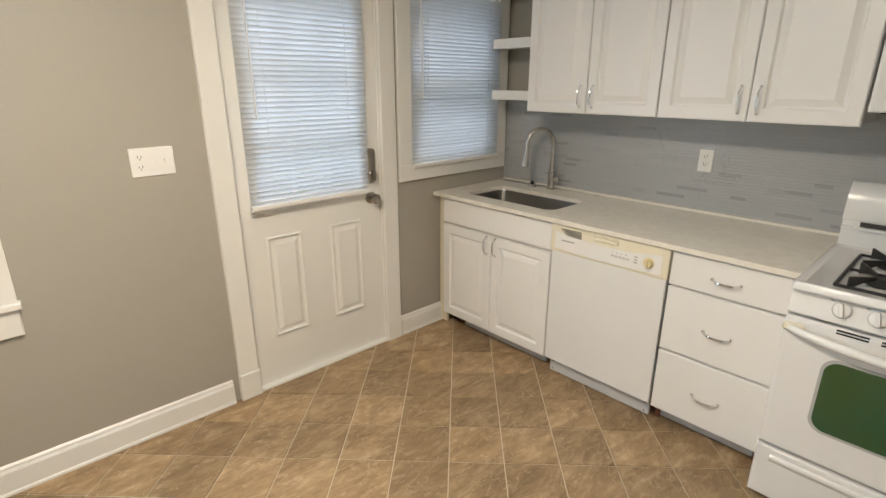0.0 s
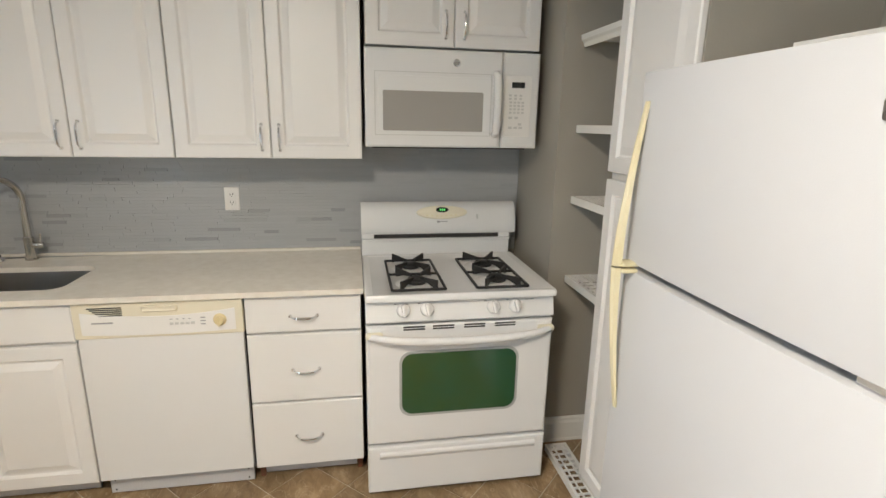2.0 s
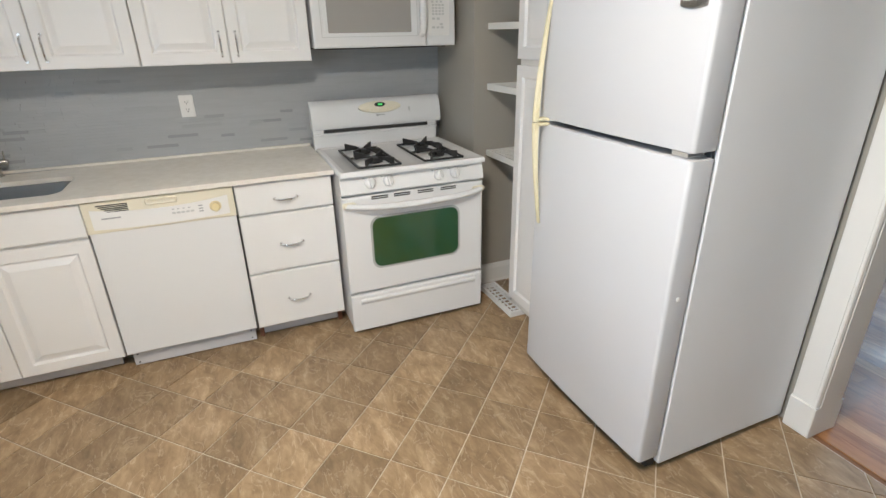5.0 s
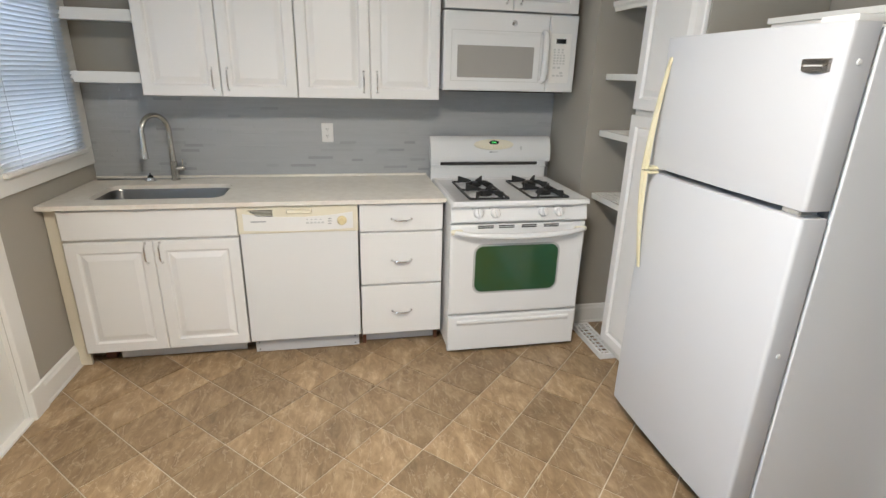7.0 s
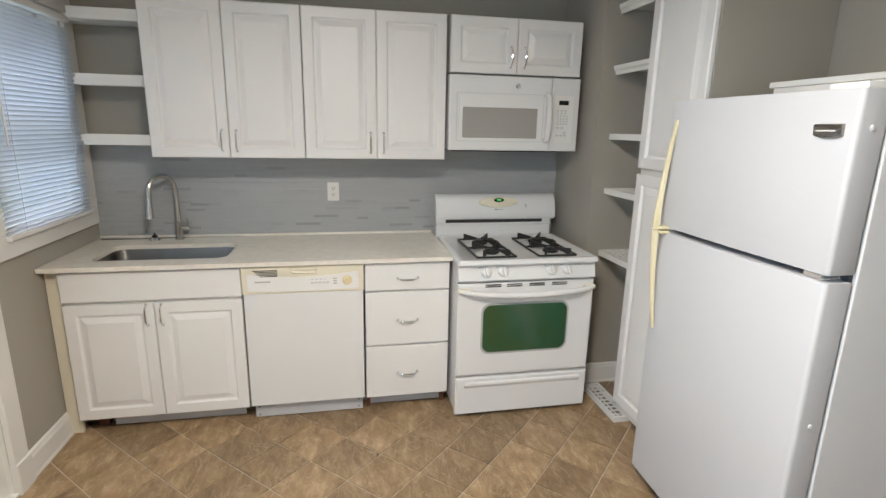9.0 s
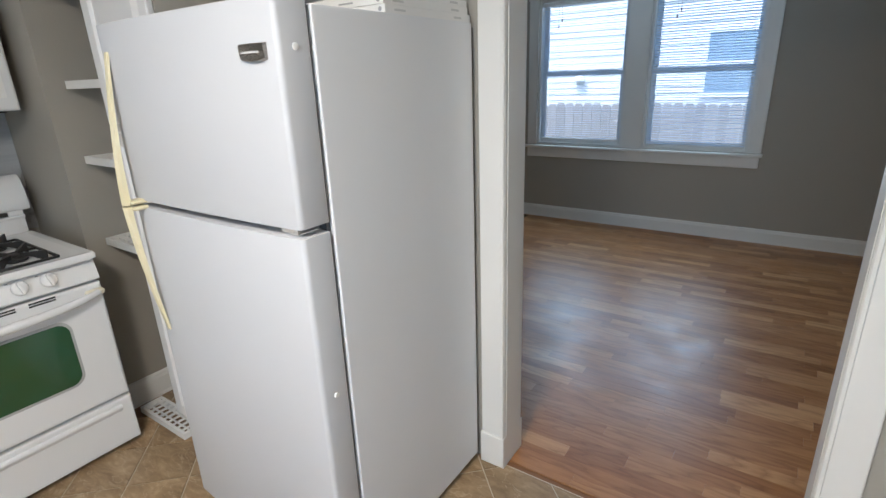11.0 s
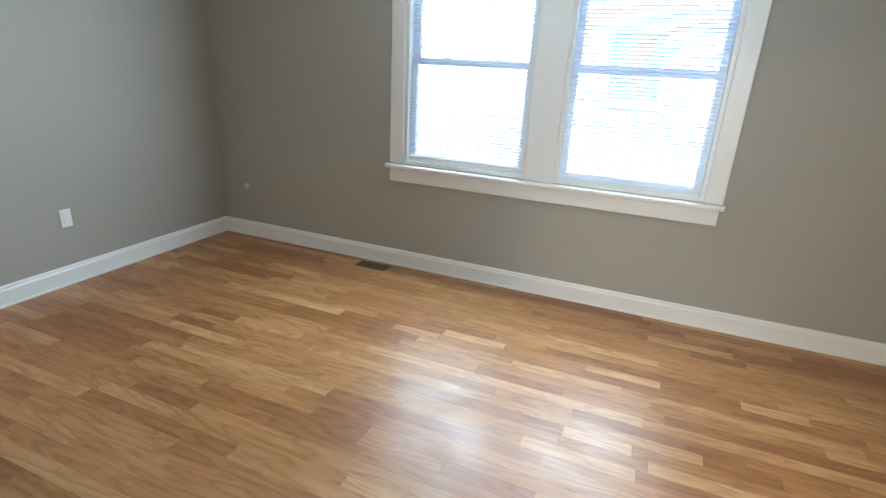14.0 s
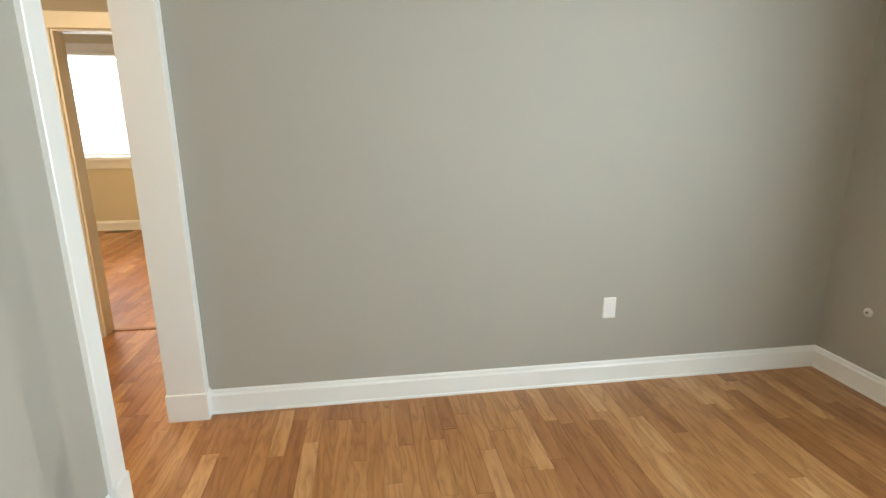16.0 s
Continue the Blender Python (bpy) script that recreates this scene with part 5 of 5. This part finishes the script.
part("dome", lathe([(0.108, H - 0.03), (0.10, H - 0.06), (0.05, H - 0.09), (0, H - 0.095)], Matrix.Translation((6.2, 0.4, 0)), 24), DOME, kl, smooth=True)

fn = thing("ceiling_fan", (1.15, -3.0, H), "dark bronze ceiling fan with walnut blades and amber bowl light", "ceiling fan")
mC = Matrix.Translation((1.15, -3.0, -0.085))
part("down_rod", merged(tube([(1.15, -3.0, H - 0.10), (1.15, -3.0, H - 0.02)], 0.012), lathe([(0.065, H - 0.001), (0.06, H - 0.03), (0.02, H - 0.05)], Matrix.Translation((1.15, -3.0, 0)))), BRONZE, fn, smooth=True)
part("motor", lathe([(0.07, H - 0.001), (0.075, H - 0.04), (0.115, H - 0.06), (0.12, H - 0.13), (0.09, H - 0.16), (0.05, H - 0.17)], mC, 28), BRONZE, fn, smooth=True)
part("light_collar", lathe([(0.05, H - 0.17), (0.085, H - 0.185), (0.08, H - 0.215), (0.06, H - 0.235), (0.085, H - 0.25)], mC, 28), NICKEL, fn, smooth=True)
part("bowl", lathe([(0.150, H - 0.262), (0.152, H - 0.268), (0.125, H - 0.30), (0.085, H - 0.345), (0.04, H - 0.37), (0, H - 0.375)], mC, 32), AMBER, fn, "lit amber alabaster glass bowl", smooth=True)
part("finial", lathe([(0.016, H - 0.374), (0.016, H - 0.382), (0.006, H - 0.39), (0, H - 0.392)], mC, 12), NICKEL, fn, smooth=True)
for q in range(5):
    mb = mC @ pose(0, 0, H - 0.135, 0, 0, 72 * q - 14) @ pose(0, 0, 0, 10, 0, 0)
    ar = part("blade_arm", merged(nest(0.10, 0.24, -0.016, 0.016, [(0, 0.003)], -0.003, mb, 0.004, 2)), NICKEL, fn)
    part("blade", nest(0.20, 0.64, -0.062, 0.062, [(0, 0.009), (0.002, 0.010)], 0.0035, mb, 0.03, 4), BLADE, ar)

vt = thing("floor_register", (2.25, -4.555, 0), "bronze louvred floor register by the wall", "register")
part("frame", boxes((2.125, 2.375, -4.61, -4.60, 0, 0.005), (2.125, 2.375, -4.51, -4.50, 0, 0.005), (2.125, 2.135, -4.60, -4.51, 0, 0.005), (2.365, 2.375, -4.60, -4.51, 0, 0.005)), VENT, vt)
part("pan", boxes((2.135, 2.365, -4.60, -4.51, 0.0005, 0.0015)), DARK, vt)
for q in range(14):
    x = 2.145 + 0.0160 * q
    part("slat", boxes((x, x + 0.006, -4.60, -4.51, 0.0015, 0.0045)), VENT, vt)
vt = thing("floor_register", (8.38, 1.05, 0), "dark floor register under the bedroom window", "register")
part("frame", boxes((8.32, 8.44, 0.90, 1.20, 0, 0.006)), VENT, vt)

# ---- outdoors ----
struct("ground", boxes((-60, 60, -60, 60, -0.9, -0.72)), GRASS, "grass yard around the house")
nh = thing("neighbor_house", (1.0, -10, -0.72), "white clapboard neighbour house beyond the fence", "house")
part("wall", boxes((-9, 10, -14, -9.52, -0.72, 4.6)), SIDING, nh)
boards = bmesh.new()
for q in range(46):
    z = -0.6 + q * 0.112
    m = face_of("S", 10, -9.52, z)
    b = extrude_profile([(0, 0), (0, 0.022), (0.118, 0.004), (0.118, 0)], 19.0, m)
    me = bpy.data.meshes.new("tmp")
    b.to_mesh(me)
    b.free()
    boards.from_mesh(me)
    bpy.data.meshes.remove(me)
tagged(part("clapboard", boards, SIDING, nh), kind="stuff")
part("roof", boxes((-9.4, 10.4, -14.4, -9.0, 4.6, 4.75)), ROOF, nh)
mH = face_of("S", 0, -9.5, 0)
for u0, u1, z0, z1 in ((-1.20, -0.52, 1.08, 2.02), (-5.6, -4.8, 1.1, 2.3), (3.0, 3.8, 1.1, 2.3)):
    w = part("window", merged(*[nest(a, b, c, d, [(0, 0.05)], 0, mH) for a, b, c, d in ((u0 - 0.07, u0, z0 - 0.07, z1 + 0.07), (u1, u1 + 0.07, z0 - 0.07, z1 + 0.07), (u0, u1, z0 - 0.07, z0), (u0, u1, z1, z1 + 0.07), (u0, u1, (z0 + z1) / 2 - 0.025, (z0 + z1) / 2 + 0.025))]), SIDING, nh)
    part("pane", nest(u0, u1, z0, z1, [(0, 0.026)], 0.0, mH), BLUEW, w)
# Stand-in for a small white round thing of unknown kind above the fence.
vn = part("round_white_shape", lathe([(0.10, 0.0), (0.11, 0.03), (0.07, 0.10), (0.02, 0.14), (0, 0.14)], face_of("T", 3.35, -9.42, 1.30), 16), SIDING, nh, smooth=True)

fence = thing("board_fence", (1, -7.5, -0.72), "weathered dog-eared wooden board fence", "fence")
bm = bmesh.new()
vs = [(-0.068, 0), (0.068, 0), (0.068, 1.70), (0.040, 1.75), (-0.040, 1.75), (-0.068, 1.70)]
a = [bm.verts.new((x, -0.009, z)) for x, z in vs]
b = [bm.verts.new((x, 0.009, z)) for x, z in vs]
bm.faces.new(a)
bm.faces.new(b[::-1])
for q in range(6):
    bm.faces.new((a[q], b[q], b[(q + 1) % 6], a[(q + 1) % 6]))
bmesh.ops.recalc_face_normals(bm, faces=bm.faces)
bme = bpy.data.meshes.new("board")
bm.to_mesh(bme)
bm.free()
bme.materials.append(FENCEM)
for q in range(84):
    bd = new("board", bme)
    bd.parent = fence
    bd.location = (-5.5 + q * 0.143, rng.uniform(-0.004, 0.004), rng.uniform(-0.02, 0.015))
for z in (-0.45, 0.15, 0.75):
    part("rail", boxes((-4.7, 7.6, -7.55, -7.512, z, z + 0.09)), FENCEM, fence)


def tree(x, y, height, seed):
    r = random.Random(seed)
    ob = thing("tree", (x, y, -0.72), "leafy green yard tree", "tree", "yard trees")
    part("trunk", tube([(x, y, -0.72), (x + 0.05, y, 0.6), (x - 0.05, y + 0.05, 2.0), (x, y, height * 0.8)], [0.2, 0.15, 0.11, 0.04]), BARK, ob, smooth=True)
    tips = []
    for q in range(9):
        a, z = q * 2.4, height * (0.3 + 0.055 * q)
        t = (x + math.cos(a) * r.uniform(1.0, 1.9), y + math.sin(a) * r.uniform(1.0, 1.9), z + r.uniform(0.4, 1.2))
        part("limb", tube([(x, y, z), ((x + t[0]) / 2, (y + t[1]) / 2, z + 0.45), t], [0.06, 0.04, 0.015], n=6), BARK, ob)
        tips.append(t)
    verts, faces = [], []
    for q in range(3800):
        t = r.choice(tips)
        c = Vector((r.gauss(t[0], 0.6), r.gauss(t[1], 0.6), r.gauss(t[2], 0.55)))
        d = Vector((r.uniform(-1, 1), r.uniform(-1, 1), r.uniform(-0.6, 0.6))).normalized() * 0.09
        e = d.cross(Vector((r.uniform(-1, 1), r.uniform(-1, 1), r.uniform(-1, 1)))).normalized() * 0.045
        k = len(verts)
        verts += [c - d, c + e, c + d, c - e]
        faces.append((k, k + 1, k + 2, k + 3))
    me = bpy.data.meshes.new("crown")
    me.from_pydata([v - ob.location for v in verts], [], faces)
    me.materials.append(LEAF)
    cr = new("crown", me)
    cr.parent = ob
    tagged(cr, kind="stuff")


tree(4.0, 12.5, 5.2, 1)
tree(8.0, 10.0, 4.6, 2)
tree(-0.6, 11.5, 5.6, 3)

# ---- floor pieces ----
def clip(poly, x0, x1, y0, y1):
    for axis, lim, sign in ((0, x0, 1), (0, x1, -1), (1, y0, 1), (1, y1, -1)):
        out = []
        for i, p in enumerate(poly):
            q = poly[(i + 1) % len(poly)]
            ip, iq = sign * (p[axis] - lim) >= 0, sign * (q[axis] - lim) >= 0
            if ip:
                out.append(p)
            if ip != iq:
                t = (lim - p[axis]) / (q[axis] - p[axis])
                out.append((p[0] + t * (q[0] - p[0]), p[1] + t * (q[1] - p[1])))
        poly = out
        if len(poly) < 3:
            return []
    return poly


def slab_mesh(name, poly, z0, z1, edge, material):
    """A flat piece with a small chamfer round its top."""
    c = Vector((sum(p[0] for p in poly) / len(poly), sum(p[1] for p in poly) / len(poly)))
    k = len(poly)
    inner = []
    for p in poly:
        d = c - Vector(p)
        inner.append(Vector(p) + d.normalized() * min(edge * 1.4, d.length * 0.5))
    verts = [(p[0], p[1], z0) for p in poly] + [(p[0], p[1], z1 - edge * 0.5) for p in poly] + [(p[0], p[1], z1) for p in inner]
    faces = [tuple(range(2 * k, 3 * k))]
    for r in (0, k):
        faces += [(r + j, r + (j + 1) % k, r + k + (j + 1) % k, r + k + j) for j in range(k)]
    me = bpy.data.meshes.new(name)
    me.from_pydata(verts, [], faces)
    me.materials.append(material)
    return me


base = bpy.data.objects["floor_base"]
S2 = 0.1645
HD = S2 - 0.0034
full = slab_mesh("tile", [(HD, 0), (0, HD), (-HD, 0), (0, -HD)], -0.004, 0.0, 0.0022, TILE)
LIM = (-1.6, 2.30, -1.068, 2.34)
for i in range(-20, 8):
    for j in range(-8, 15):
        if (i + j) % 2 == 0:
            continue
        cx, cy = 1.452 + i * S2, 0.152 + j * S2
        sq = [(cx + HD, cy), (cx, cy + HD), (cx - HD, cy), (cx, cy - HD)]
        if cx - HD >= LIM[0] and cx + HD <= LIM[1] and cy - HD >= LIM[2] and cy + HD <= LIM[3]:
            t = new("tile", full)
            t.location = (cx, cy, rng.uniform(-0.0004, 0.0004))
        else:
            cut = clip(sq, *LIM)
            if not cut or abs(sum(cut[q][0] * cut[(q + 1) % len(cut)][1] - cut[(q + 1) % len(cut)][0] * cut[q][1] for q in range(len(cut)))) < 0.0008:
                continue
            t = new("tile", slab_mesh("tile", cut, -0.004, 0.0, 0.0022, TILE))
        t.parent = base

# oak strips: one part each where the walk comes nearest, the rest joined
wood = bpy.data.objects["floor_living"]
PW = 0.0700
near, verts, faces = 0, [], []
y = -4.668
row = 0
while y < 2.28:
    y1 = y + PW
    yc = y + PW / 2
    spans = [(-1.70, 3.79)] if yc < -1.18 else ([(-0.39, 0.565), (3.05, 8.49)] if yc < -1.075 else ([(3.05, 8.49)] if yc < 0.8 else [(4.96, 8.49)]))
    for xs, xe in spans:
        x = xs - rng.uniform(0, 0.5)
        while x < xe:
            x2 = x + rng.choice((0.28, 0.36, 0.45, 0.55, 0.7, 0.85))
            a, b = max(x, xs) + 0.0002, min(x2, xe) - 0.0002
            if b - a > 0.01:
                if -0.45 < (a + b) / 2 < 2.9 and -3.75 < yc < -1.0 and near < 300:
                    near += 1
                    p = new("plank", slab_mesh("plank", [(a, y + 0.0002), (b, y + 0.0002), (b, y1 - 0.0002), (a, y1 - 0.0002)], -0.004, 0.0, 0.0004, OAK))
                    p.parent = wood
                else:
                    k = len(verts)
                    verts += [(a, y + 0.0002, -0.003), (b, y + 0.0002, -0.003), (b, y1 - 0.0002, -0.003), (a, y1 - 0.0002, -0.003), (a + 0.0004, y + 0.0006, 0), (b - 0.0004, y + 0.0006, 0), (b - 0.0004, y1 - 0.0006, 0), (a + 0.0004, y1 - 0.0006, 0)]
                    faces += [(k + 4, k + 5, k + 6, k + 7)] + [(k + q, k + (q + 1) % 4, k + 4 + (q + 1) % 4, k + 4 + q) for q in range(4)]
            x = x2
    y = y1
    row += 1
me = bpy.data.meshes.new("planks")
me.from_pydata(verts, [], faces)
me.materials.append(OAKJ)
far = new("planks", me)
far.parent = wood
tagged(far, kind="stuff")
